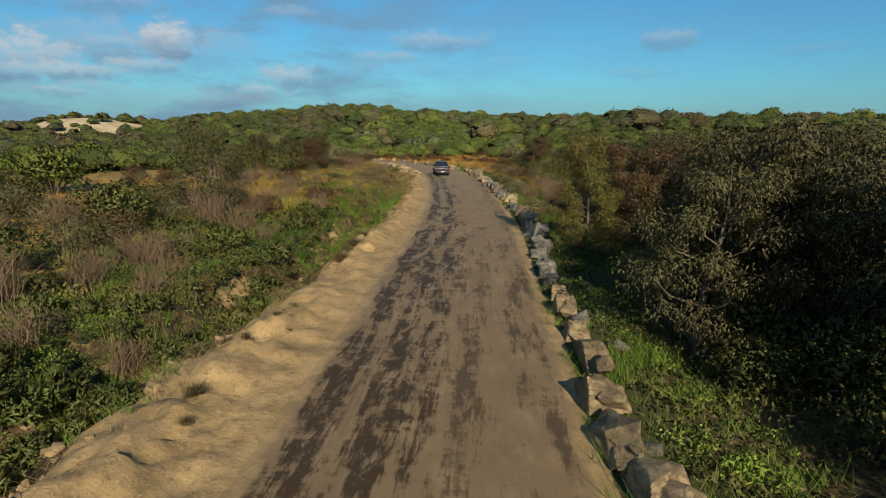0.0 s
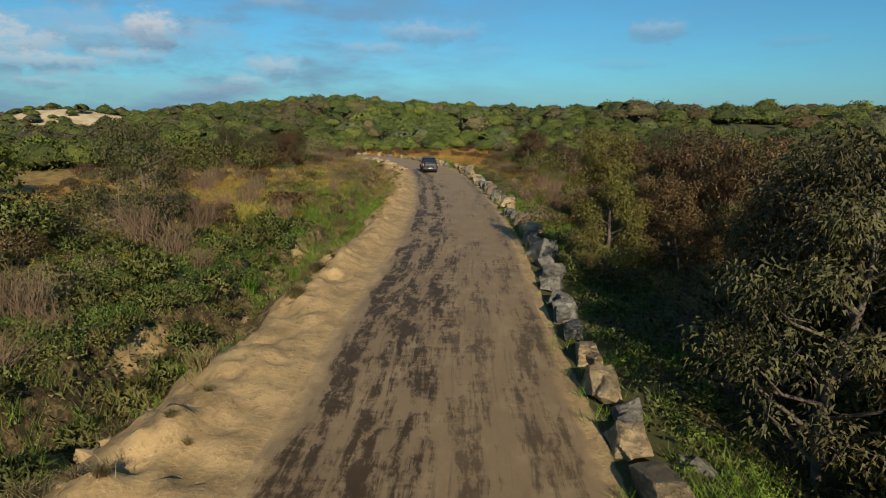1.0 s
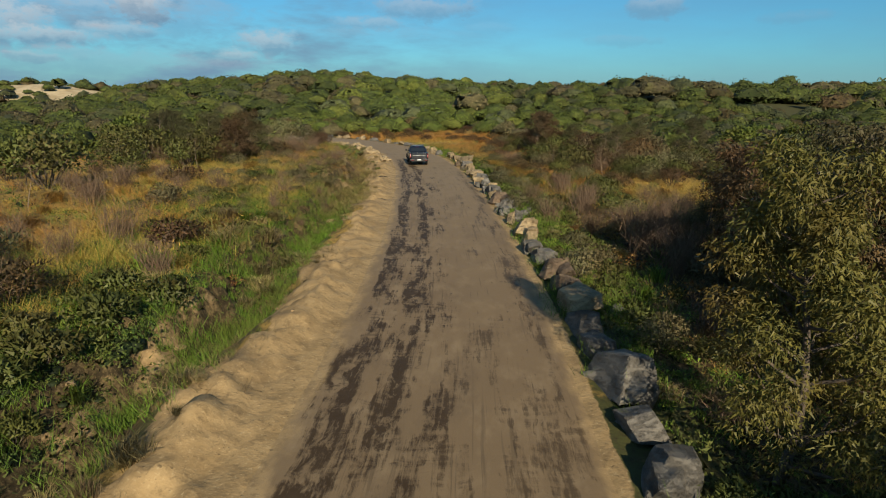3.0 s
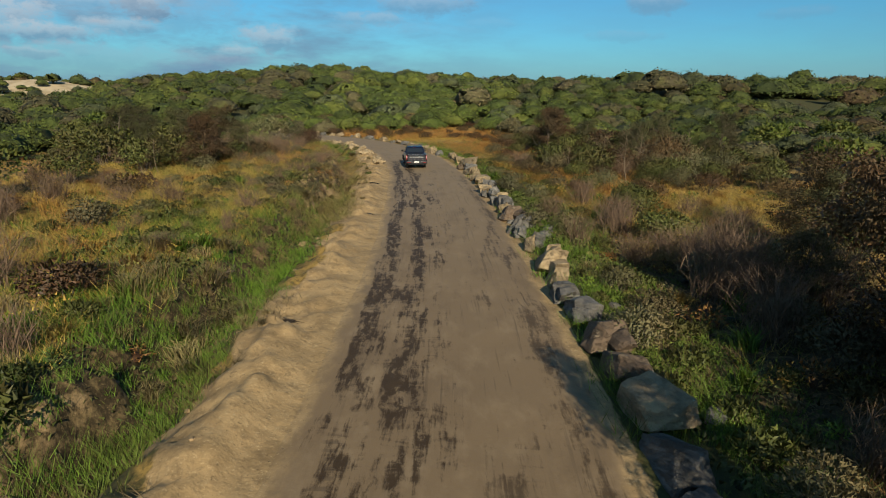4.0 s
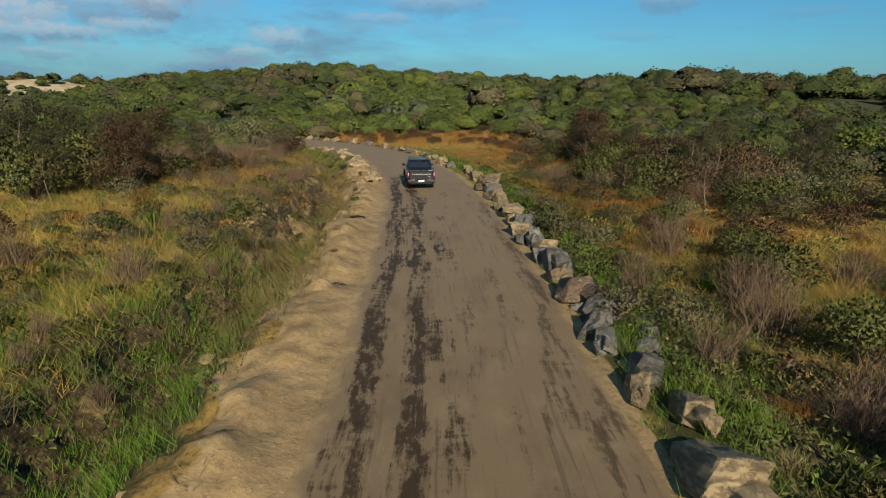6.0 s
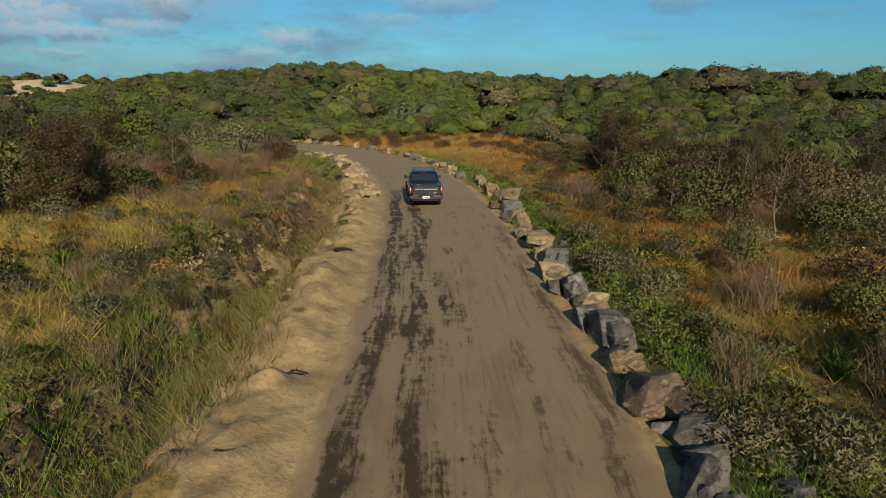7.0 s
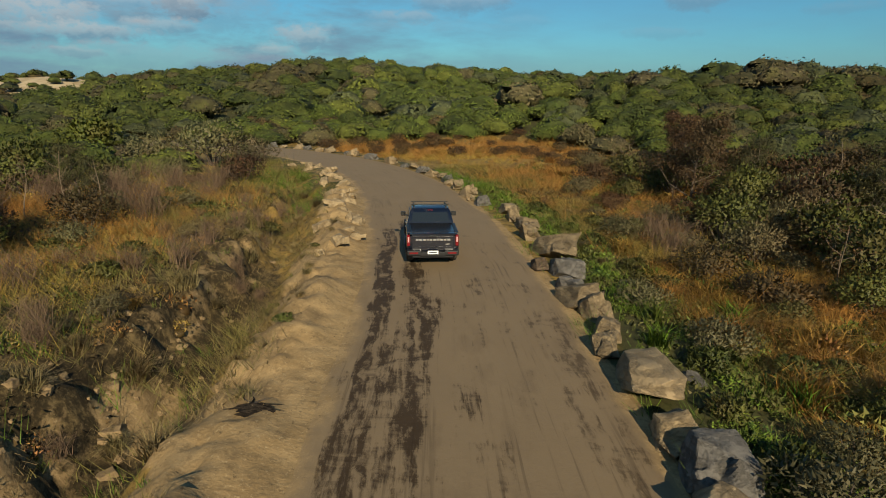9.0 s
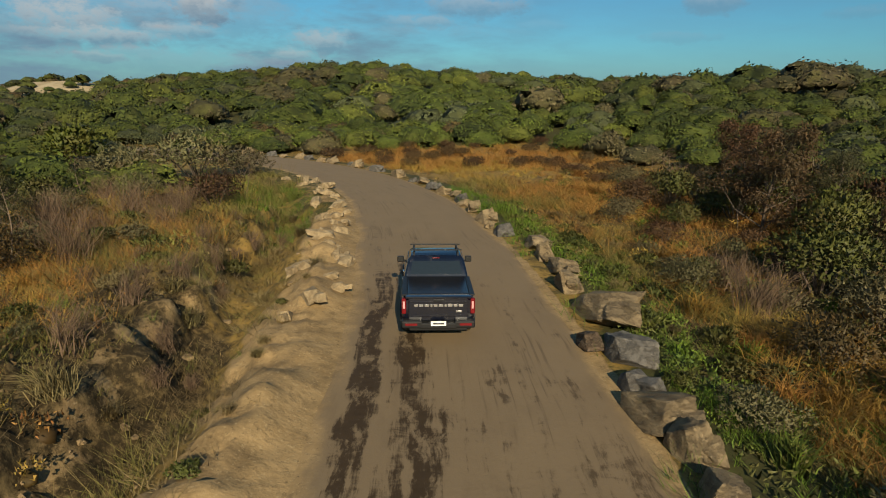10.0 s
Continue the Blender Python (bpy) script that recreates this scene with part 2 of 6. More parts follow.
def leaf(name, a, b, c, rough=0.6, vary=0.35, thin=0.25):
    """Foliage whose colour runs from a to b from piece to piece, with some of c."""

    def look_of(n, bsdf):
        geo = n.add("ShaderNodeNewGeometry").outputs["Random Per Island"]
        info = n.add("ShaderNodeObjectInfo").outputs["Random"]
        col = n.mix(geo, a, b)
        col = n.mix(n.ramp(n.noise(0.32, 3.0, 0.6), 0.46, 0.64), col, c)
        hue = n.add("ShaderNodeHueSaturation")
        n.put(hue.inputs["Color"], col)
        n.put(hue.inputs["Hue"], n.math("ADD", 0.5 - vary * 0.045, n.math("MULTIPLY", info, vary * 0.09)))
        n.put(hue.inputs["Value"], n.math("ADD", 1.0 - vary * 0.6, n.math("MULTIPLY", n.math("FRACT", n.math("MULTIPLY", info, 7.31)), vary * 1.2)))
        n.put(bsdf.inputs["Base Color"], hue.outputs[0])
        out = [x for x in n.tree.nodes if x.type == "OUTPUT_MATERIAL"][0]
        through_leaf = n.add("ShaderNodeBsdfTranslucent")
        n.put(through_leaf.inputs[0], hue.outputs[0])
        both = n.add("ShaderNodeMixShader")
        both.inputs[0].default_value = thin
        n.put(both.inputs[1], bsdf.outputs[0])
        n.put(both.inputs[2], through_leaf.outputs[0])
        n.put(out.inputs[0], both.outputs[0])

    return material(name, look_of, rough)


def plain(name, col, rough=0.5, metal=0.0, dark=None, scale=8.0, relief=0.0, dist=0.02, spec=0.4):
    def look_of(n, bsdf):
        f = n.noise(scale, 5.0, 0.65)
        n.put(bsdf.inputs["Base Color"], n.mix(n.ramp(f, 0.35, 0.7), col, dark or tuple(v * 0.8 for v in col)))
        bsdf.inputs["Metallic"].default_value = metal
        bsdf.inputs["Specular IOR Level"].default_value = spec
        n.put(bsdf.inputs["Roughness"], n.math("ADD", rough - 0.04, n.math("MULTIPLY", f, 0.08)))
        if relief:
            bump(n, bsdf, f, relief, dist)

    return material(name, look_of, rough)


def rock_look(light, dark, seam):
    """Quarried stone between two tones, with seams, crust and fine grain."""

    def look_of(n, bsdf):
        pos = n.add("ShaderNodeTexCoord").outputs["Object"]
        info = n.add("ShaderNodeObjectInfo").outputs["Random"]
        shift = n.add("ShaderNodeVectorMath")
        n.put(shift.inputs[0], pos)
        n.put(shift.inputs[1], n.math("MULTIPLY", info, 37.0))
        p = shift.outputs[0]
        col = n.mix(n.ramp(n.noise(1.6, 7.0, 0.68, p), 0.32, 0.68), light, dark)
        crust = n.noise(3.4, 9.0, 0.75, p, (1, 1, 1.8))
        col = n.mix(n.math("MULTIPLY", n.ramp(crust, 0.52, 0.66), 0.6), col, seam)
        col = n.mix(n.math("MULTIPLY", n.ramp(n.noise(11.0, 5.0, 0.7, p), 0.56, 0.7), 0.45), col, tuple(min(v * 1.35, 0.5) for v in light))
        value = n.add("ShaderNodeHueSaturation")
        n.put(value.inputs["Color"], col)
        n.put(value.inputs["Value"], n.math("ADD", 0.78, n.math("MULTIPLY", info, 0.4)))
        n.put(bsdf.inputs["Base Color"], value.outputs[0])
        h = n.math("ADD", n.math("SUBTRACT", n.noise(4.0, 9.0, 0.7, p), n.math("MULTIPLY", n.ramp(crust, 0.47, 0.62), 0.35)), n.math("MULTIPLY", n.noise(1.6, 4.0, 0.5, p, (1, 1, 3.5)), 0.6))
        bump(n, bsdf, h, 0.9, 0.10)

    return look_of


M_ROAD = material("packed_dirt", road_look)
M_GROUND = material("sandy_scrub_soil", ground_look)
M_TAN_ROCK = material("tan_sandstone", rock_look((0.285, 0.212, 0.122), (0.175, 0.130, 0.078), (0.075, 0.058, 0.04)))
M_GREY_ROCK = material("grey_basalt", rock_look((0.165, 0.15, 0.13), (0.09, 0.083, 0.075), (0.05, 0.043, 0.035)))
M_BROWN_ROCK = material("brown_crusted_stone", rock_look((0.15, 0.105, 0.07), (0.085, 0.06, 0.042), (0.24, 0.19, 0.13)))
M_WOODS = leaf("coastal_wattle", (0.045, 0.066, 0.012), (0.12, 0.145, 0.024), (0.10, 0.105, 0.022), vary=0.3)


def scrub_look(n, bsdf):
    tone = n.add("ShaderNodeVertexColor")
    tone.layer_name = "tone"
    geo = n.add("ShaderNodeNewGeometry").outputs["Random Per Island"]
    col = n.mix(n.math("MULTIPLY", geo, 0.35), tone.outputs[0], (0.05, 0.058, 0.014))
    col = n.mix(n.math("MULTIPLY", n.ramp(n.noise(0.5, 5.0, 0.7), 0.48, 0.66), 0.25), col, (0.16, 0.165, 0.035))
    # dark noise patches stand in for shaded gaps between leaf clumps
    col = n.mix(n.math("MULTIPLY", n.ramp(n.noise(2.2, 6.0, 0.75), 0.54, 0.68), 0.4), col, (0.028, 0.034, 0.010))
    bump(n, bsdf, n.noise(3.2, 6.0, 0.75), 0.8, 0.35)
    n.put(bsdf.inputs["Base Color"], col)


def clump_look(n, bsdf):
    tone = n.add("ShaderNodeVertexColor")
    tone.layer_name = "tone"
    geo = n.add("ShaderNodeNewGeometry").outputs["Random Per Island"]
    hue = n.add("ShaderNodeHueSaturation")
    n.put(hue.inputs["Color"], tone.outputs[0])
    n.put(hue.inputs["Hue"], n.math("ADD", 0.485, n.math("MULTIPLY", geo, 0.03)))
    n.put(hue.inputs["Value"], n.math("ADD", 0.65, n.math("MULTIPLY", n.math("FRACT", n.math("MULTIPLY", geo, 5.7)), 0.7)))
    n.put(bsdf.inputs["Base Color"], hue.outputs[0])


M_SCRUB = material("mixed_scrub_leaf", scrub_look, 0.75)
M_CLUMP = material("low_heath_leaf", clump_look, 0.7)
M_CLOD = plain("clay_clod", (0.24, 0.165, 0.085), 0.95, dark=(0.13, 0.088, 0.046), scale=4.0, relief=0.8, dist=0.06)
M_PALE = plain("pale_limestone", (0.30, 0.225, 0.13), 0.95, dark=(0.14, 0.10, 0.055), scale=3.0, relief=0.9, dist=0.08)
M_CHAR = plain("charred_wood", (0.012, 0.010, 0.009), 1.0, dark=(0.034, 0.027, 0.021), scale=9.0, relief=0.9, dist=0.06, spec=0.05)
M_GREEN = leaf("green_leaf", (0.036, 0.045, 0.010), (0.098, 0.104, 0.023), (0.078, 0.066, 0.020), thin=0.12)
M_EUC = leaf("gum_leaf", (0.058, 0.058, 0.014), (0.155, 0.13, 0.032), (0.11, 0.075, 0.022), rough=0.55)
M_GUM = leaf("grey_gum_leaf", (0.036, 0.037, 0.014), (0.080, 0.074, 0.028), (0.060, 0.049, 0.021), rough=0.65, thin=0.12)
M_RUST = leaf("rusty_leaf", (0.042, 0.027, 0.013), (0.115, 0.064, 0.026), (0.062, 0.045, 0.020), thin=0.12)
M_GREY = leaf("grey_leaf", (0.075, 0.072, 0.033), (0.165, 0.145, 0.07), (0.135, 0.105, 0.05))
M_OLIVE = leaf("olive_grass", (0.072, 0.070, 0.018), (0.190, 0.160, 0.045), (0.140, 0.100, 0.036), vary=0.3, thin=0.15)
M_GRASS = leaf("green_grass", (0.040, 0.080, 0.006), (0.122, 0.210, 0.017), (0.092, 0.118, 0.018), vary=0.25, thin=0.1)
M_DRY = leaf("dry_grass", (0.22, 0.142, 0.032), (0.50, 0.335, 0.082), (0.34, 0.205, 0.045), vary=0.3, thin=0.2)
M_FOX = leaf("rusty_grass", (0.16, 0.077, 0.018), (0.42, 0.225, 0.050), (0.30, 0.165, 0.040), vary=0.3, thin=0.2)
M_STRAW = leaf("bleached_grass", (0.14, 0.105, 0.044), (0.32, 0.245, 0.11), (0.13, 0.096, 0.042), vary=0.3, thin=0.15)
M_TWIG = plain("dead_twig", (0.150, 0.096, 0.058), 0.9, dark=(0.075, 0.048, 0.032))
M_BARK = plain("pale_bark", (0.175, 0.130, 0.088), 0.85, dark=(0.12, 0.085, 0.058), scale=5.0, relief=0.6)
M_DARKBARK = plain("dark_bark", (0.10, 0.075, 0.055), 0.9, dark=(0.045, 0.035, 0.028), scale=6.0, relief=0.6)

# ---- plan of the road and the ground ----
CENTRE = [(-3.4, -60), (-2.2, -30), (-1.3, -8), (-0.5, 9), (0.05, 17), (0.35, 24), (0.85, 31), (1.3, 38), (1.6, 47), (1.65, 56), (1.5, 65), (1.15, 74),
          (0.65, 82), (-0.15, 89), (-1.15, 95), (-2.85, 103), (-5.0, 109.5), (-8.4, 116.5), (-13.5, 123.5), (-20.0, 129.5), (-29, 135), (-42, 140), (-62, 145), (-95, 150)]
HALF = 3.1


def spline(points, step=0.5):
    """Evenly spaced points along a Catmull-Rom curve."""
    p = [np.array(q, float) for q in points]
    p = [2 * p[0] - p[1]] + p + [2 * p[-1] - p[-2]]
    out = []
    for a, b, c, d in zip(p, p[1:], p[2:], p[3:]):
        for t in np.linspace(0, 1, 24, endpoint=False):
            out.append(0.5 * (2 * b + (c - a) * t + (2 * a - 5 * b + 4 * c - d) * t * t + (3 * b - a - 3 * c + d) * t ** 3))
    out = np.array(out)
    dist = np.concatenate([[0], np.cumsum(np.linalg.norm(np.diff(out, axis=0), axis=1))])
    even = np.arange(0, dist[-1], step)
    return np.stack([np.interp(even, dist, out[:, i]) for i in (0, 1)], 1)


LINE = spline(CENTRE)
TANGENT = np.gradient(LINE, axis=0)
TANGENT /= np.linalg.norm(TANGENT, axis=1)[:, None]
RIGHT = np.stack([TANGENT[:, 1], -TANGENT[:, 0]], 1)


def lattice(x, y, seed):
    """Smooth value noise, -1 to 1."""
    x, y = np.asarray(x, float), np.asarray(y, float)
    ix, iy = np.floor(x).astype(int), np.floor(y).astype(int)
    fx, fy = x - ix, y - iy
    fx, fy = fx * fx * (3 - 2 * fx), fy * fy * (3 - 2 * fy)

    def val(a, b):
        h = (a * 374761393 + b * 668265263 + seed * 974711) & 0x7FFFFFFF
        h = ((h ^ (h >> 13)) * 1274126177) & 0x7FFFFFFF
        return ((h ^ (h >> 16)) & 0xFFFF) / 32767.5 - 1

    return (val(ix, iy) * (1 - fx) + val(ix + 1, iy) * fx) * (1 - fy) + (val(ix, iy + 1) * (1 - fx) + val(ix + 1, iy + 1) * fx) * fy


def fractal(x, y, scale, seed, octaves=4):
    out, amp, total = 0.0, 1.0, 0.0
    for i in range(octaves):
        out = out + amp * lattice(np.asarray(x) * scale * 2 ** i, np.asarray(y) * scale * 2 ** i, seed + i)
        total += amp
        amp *= 0.5
    return out / total


def road_place(x, y):
    """Signed distance to the right of the road's centre line, and how far along it (as the y of the line where it runs straight)."""
    x, y = np.atleast_1d(x).astype(float), np.atleast_1d(y).astype(float)
    u, s = np.full(x.shape, 1e3), np.zeros(x.shape)
    flat_x, flat_y = x.ravel(), y.ravel()
    uu, ss = u.ravel(), s.ravel()
    coarse = LINE[::2]
    for i in range(0, flat_x.size, 20000):
        px, py = flat_x[i:i + 20000], flat_y[i:i + 20000]
        d2 = (px[:, None] - coarse[None, :, 0]) ** 2 + (py[:, None] - coarse[None, :, 1]) ** 2
        k = np.clip(d2.argmin(1) * 2, 0, len(LINE) - 1)
        dx, dy = px - LINE[k, 0], py - LINE[k, 1]
        side = dx * RIGHT[k, 0] + dy * RIGHT[k, 1]
        ahead = dx * TANGENT[k, 0] + dy * TANGENT[k, 1]
        far = np.sqrt(dx * dx + dy * dy)
        uu[i:i + 20000] = np.where(np.abs(ahead) > 2.0, np.sign(side) * far, side)
        ss[i:i + 20000] = k * 0.5 + ahead - 60
    return uu.reshape(x.shape), ss.reshape(x.shape)


def smooth(v, lo, hi):
    t = np.clip((np.asarray(v, float) - lo) / (hi - lo), 0, 1)
    return t * t * (3 - 2 * t)


def washed(s):
    """How much farther the bare sand reaches from the left edge, metres."""
    return 0.8 * (1 - smooth(s, 17, 31))


# hills: centre x, y, height, spread x, y
HILLS = [(-38, 292, 8.0, 38, 75), (-78, 292, 6.5, 36, 65), (-122, 335, 11.7, 30, 60), (10, 330, 8.4, 60, 80), (54, 196, 5.5, 30, 45), (27, 178, 3.3, 17, 26), (115, 215, 7.6, 60, 70),
         (-258, 472, 13.5, 62, 42), (60, 420, 10.0, 120, 70), (240, 360, 12.0, 130, 110), (-430, 560, 14.0, 150, 100), (-200, 310, -5.5, 75, 90), (150, 80, 5.0, 60, 60)]


def ground_height(x, y):
    u, s = road_place(x, y)
    side = np.abs(u) - HALF
    away = smooth(side, 4.0, 14.0)
    z = fractal(x, y, 0.09, 3) * 0.55 * away + fractal(x, y, 0.35, 8) * 0.32 * smooth(side, 2.5, 7.0)
    hills = sum(h * np.exp(-((x - cx) / sx) ** 2 - ((y - cy) / sy) ** 2) for cx, cy, h, sx, sy in HILLS)
    hills = hills + fractal(x, y, 0.022, 21) * 1.6 * smooth(np.hypot(x, y - 60), 90, 220)
    z = z + hills * smooth(side, 6.0, 45.0)
    # left: pushed-up sand bank, eroded ditch, rough verge
    v = side
    left = (u < 0)
    along = smooth(s, -20, 12) * (1 - smooth(s, 100, 122))
    wob = fractal(s, 0 * s, 0.2, 31) * 0.9 + washed(s)
    berm = (0.22 + 0.45 * fractal(s, 0 * s, 0.4, 12)) * np.exp(-((v - 1.25 - 0.6 * wob) / (0.7 + 0.3 * fractal(s, 0 * s, 0.3, 16))) ** 2) * along
    berm = berm + np.where(v > 0.05, (fractal(x, y, 0.7, 41, 3) * 0.26 + np.abs(fractal(x, y, 1.0, 43, 2)) * 0.16 + np.abs(fractal(x, y, 1.9, 44, 2)) * 0.24 + fractal(x, y, 2.6, 45, 2) * 0.15) * np.exp(-((v - 1.9) / 1.6) ** 2) * smooth(v, 0.0, 0.7), 0) * along
    ditch = -(0.95 + 0.3 * fractal(s, 0 * s, 0.12, 14)) * np.exp(-((v - 3.7 - wob) / 1.05) ** 2) * along
    lumps = np.where(v > 2.4, np.abs(fractal(x, y, 0.8, 51)) * 0.75 * np.exp(-((v - 5.2) / 2.0) ** 2), 0) * along
    cut = v - 4.55 - wob - fractal(x, y, 0.9, 53, 3) * 0.9
    lumps = lumps + (0.30 * fractal(x, y, 0.45, 55) + 0.14 * fractal(x, y, 1.3, 57)) * smooth(v, 4.8, 6.4) * (1 - smooth(v, 13, 20)) * along
    shelf = -0.18 * smooth(v, 2.0, 4.0) + (0.55 * smooth(cut, 0.0, 0.55) + 0.15 * smooth(v, 6.0, 11.0)) * along
    z = z + np.where(left & (v > -0.3), berm + ditch + lumps + shelf, 0)
    # right: narrow shoulder, then a slope down behind the stones
    fall = -0.42 * smooth(v, 1.3, 4.0) - 0.05 * smooth(v, 0.0, 0.8)
    z = z + np.where(~left & (v > -0.3), fall + fractal(x, y, 1.6, 61) * 0.05 * smooth(v, 0.2, 1.0), 0)
    # the bed under the road
    return z - 0.055 * (1 - smooth(np.abs(u), HALF - 0.25, HALF + 0.35))


def mesh_of(name, verts, faces, mat=None, smooth_shade=True, normals=None):
    """A mesh from arrays: verts (n, 3), faces (m, 3) or (m, 4); normals (n, 3) round off leafy forms."""
    verts, faces = np.ascontiguousarray(verts, np.float32), np.ascontiguousarray(faces, np.int32)
    if normals is not None:
        # turn each leaf's front to its side of the plant and round the shading off
        flat = np.cross(verts[faces[:, 1]] - verts[faces[:, 0]], verts[faces[:, 2]] - verts[faces[:, 0]])
        flat = flat / (np.linalg.norm(flat, axis=1, keepdims=True) + 1e-9)
        away = (flat * normals[faces[:, 0]]).sum(1) < 0
        faces = np.where(away[:, None], faces[:, ::-1], faces)
        flat = np.where(away[:, None], -flat, flat)
        normals = np.array(normals)
        normals[faces] += 0.45 * flat[:, None]
        normals /= np.linalg.norm(normals, axis=1, keepdims=True) + 1e-9
    me = bpy.data.meshes.new(name)
    me.vertices.add(len(verts))
    me.vertices.foreach_set("co", verts.ravel())
    k = faces.shape[1]
    me.loops.add(faces.size)
    me.loops.foreach_set("vertex_index", faces.ravel())
    me.polygons.add(len(faces))
    me.polygons.foreach_set("loop_start", np.arange(0, faces.size, k, dtype=np.int32))
    me.polygons.foreach_set("loop_total", np.full(len(faces), k, np.int32))
    me.polygons.foreach_set("use_smooth", np.full(len(faces), smooth_shade))
    me.update(calc_edges=True)
    if mat:
        me.materials.append(mat)
    if normals is not None:
        me.normals_split_custom_set_from_vertices(np.asarray(normals, float).tolist())
    return me


def lines_of(stretches):
    """Grid lines from (start, end, first step, last step) stretches."""
    out = [stretches[0][0]]
    for a, b, s0, s1 in stretches:
        n = max(2, int(round((b - a) / (0.5 * (s0 + s1)))))
        t = np.linspace(0, 1, n + 1)[1:]
        warp = s0 * t + (s1 - s0) * t * t / 2
        out += list(a + (b - a) * warp / warp[-1])
    return np.array(out)


gx = lines_of([(-3000, -300, 500, 40), (-300, -60, 20, 5), (-60, -16, 3, 0.7), (-16, -9, 0.5, 0.15), (-9, -1, 0.14, 0.14), (-1, 8, 0.25, 0.25), (8, 16, 0.2, 0.5), (16, 60, 0.7, 3), (60, 300, 5, 20), (300, 3000, 40, 500)])
gy = lines_of([(-1500, -60, 300, 10), (-60, 4, 6, 0.4), (4, 100, 0.27, 0.27), (100, 150, 0.3, 1.0), (150, 420, 2.5, 8), (420, 900, 12, 40), (900, 4500, 60, 700)])
GX, GY = np.meshgrid(gx, gy)
GZ = ground_height(GX, GY)
ny, nx = GX.shape
idx = np.arange(nx * ny).reshape(ny, nx)
quads = np.stack([idx[:-1, :-1], idx[:-1, 1:], idx[1:, 1:], idx[1:, :-1]], -1).reshape(-1, 4)
me = mesh_of("ground", np.stack([GX, GY, GZ], -1).reshape(-1, 3), quads, M_GROUND)
U, S = road_place(GX, GY)
V = np.abs(U) - HALF
sandy = np.where(U < 0, 1 - smooth(V - washed(S) - 1.5 * fractal(GX, GY, 0.42, 74), 1.6, 3.1), 1 - smooth(V, 0.1, 0.5)) * (1 - 0.55 * smooth(S, 96, 112))
sandy = np.maximum(sandy, np.where(U < 0, (0.42 + 0.4 * fractal(GX, GY, 0.35, 73)) * np.exp(-((V - washed(S) - 4.7) / 0.9) ** 2) * (1 - smooth(S, 90, 105)), 0))
sandy = np.maximum(sandy, 0.9 * smooth(0.25 * fractal(GX, GY, 0.03, 79) + np.exp(-((GX + 256) / 46) ** 2 - ((GY - 455) / 36) ** 2), 0.35, 0.5))


def greenness(x, y, u, s):
    v = np.abs(u) - HALF
    g_left = np.exp(-((v - 7.0) / 5.5) ** 2) * (1 - 0.95 * smooth(s, 54, 65)) + 0.5 * smooth(s, 92, 104) * np.exp(-(v / 6) ** 2)
    g_right = 0.95 * np.exp(-((v - 2.2) / (2.6 - 0.9 * smooth(s, 76, 84))) ** 2) + 0.25 * (1 - smooth(s, 20, 45))
    g = np.where(u < 0, g_left, g_right)
    return np.clip(g + 0.75 * smooth(y, 145, 160) + 0.35 * fractal(x, y, 0.12, 71), 0, 1)


green = greenness(GX, GY, U, S)
# litter zone; its dark tone also stands in for shade among plants
litter = np.clip(np.where(U > 0, smooth(V, 1.2, 3.5) * (0.95 - 0.6 * smooth(S, 106, 118) - 0.55 * smooth(S, 52, 58) * (1 - smooth(S, 76, 84))) * (1 - 0.85 * smooth(V, 8, 18)), (0.85 + 0.15 * smooth(S, 48, 62)) * (1 - 0.75 * smooth(S, 80, 92)) * smooth(V, 2.4, 3.6) * (1 - 0.8 * smooth(V, 8.0, 13.0))) + 0.4 * fractal(GX, GY, 0.2, 75), 0, 1) * (1 - smooth(S, 112, 125))
# a bare hollow in the cut bank
sandy = np.maximum(sandy, 0.95 * np.exp(-((GX + 6.1) / 0.9) ** 2 - ((GY - 74.6) / 1.7) ** 2))
cols = np.stack([np.clip(sandy, 0, 1), green, litter, np.ones_like(green)], -1).reshape(-1, 4)
me.color_attributes.new("zones", "FLOAT_COLOR", "POINT").data.foreach_set("color", cols.astype(np.float32).ravel())
ground = tagged(new("ground", me), "sandy scrubland with dry grass, banks and low hills", "ground", kind="structure")

# the road: a strip with a worn, wandering edge
across = np.concatenate([[-HALF - 0.5], np.linspace(-HALF, HALF, 33), [HALF + 0.5]])
keep = [i for i in range(len(LINE)) if -45 < LINE[i, 1]]
rx, ry, rz, ruv = [], [], [], []
for i in keep:
    s = i * 0.5 - 60
    edge = 1 + 0.06 * fractal(np.array([s]), np.array([0.0]), 0.3, 5)[0]
    for a in across:
        q = a * edge
        rx.append(LINE[i, 0] + RIGHT[i, 0] * q)
        ry.append(LINE[i, 1] + RIGHT[i, 1] * q)
        ruv.append((a, s))
        rz.append(-0.12 if abs(a) > HALF else 0.02 * (1 - (a / HALF) ** 2) - 0.03 * (abs(a) > HALF - 0.05))
rx, ry, rz = np.array(rx), np.array(ry), np.array(rz)
inner = np.abs(np.array([q[0] for q in ruv])) < HALF - 0.1
rut = -0.03 * np.exp(-((np.array([q[0] for q in ruv]) + 1.2) / 0.35) ** 2) - 0.02 * np.exp(-((np.array([q[0] for q in ruv]) - 0.5) / 0.35) ** 2)
rz = rz + np.where(inner, fractal(rx, ry, 1.1, 77) * 0.018 + rut * (0.5 + 0.5 * fractal(rx, ry, 0.4, 78)), 0)
na = len(across)
idx = np.arange(len(keep) * na).reshape(len(keep), na)
quads = np.stack([idx[:-1, :-1], idx[:-1, 1:], idx[1:, 1:], idx[1:, :-1]], -1).reshape(-1, 4)
me = mesh_of("road", np.stack([rx, ry, rz], 1), quads, M_ROAD)
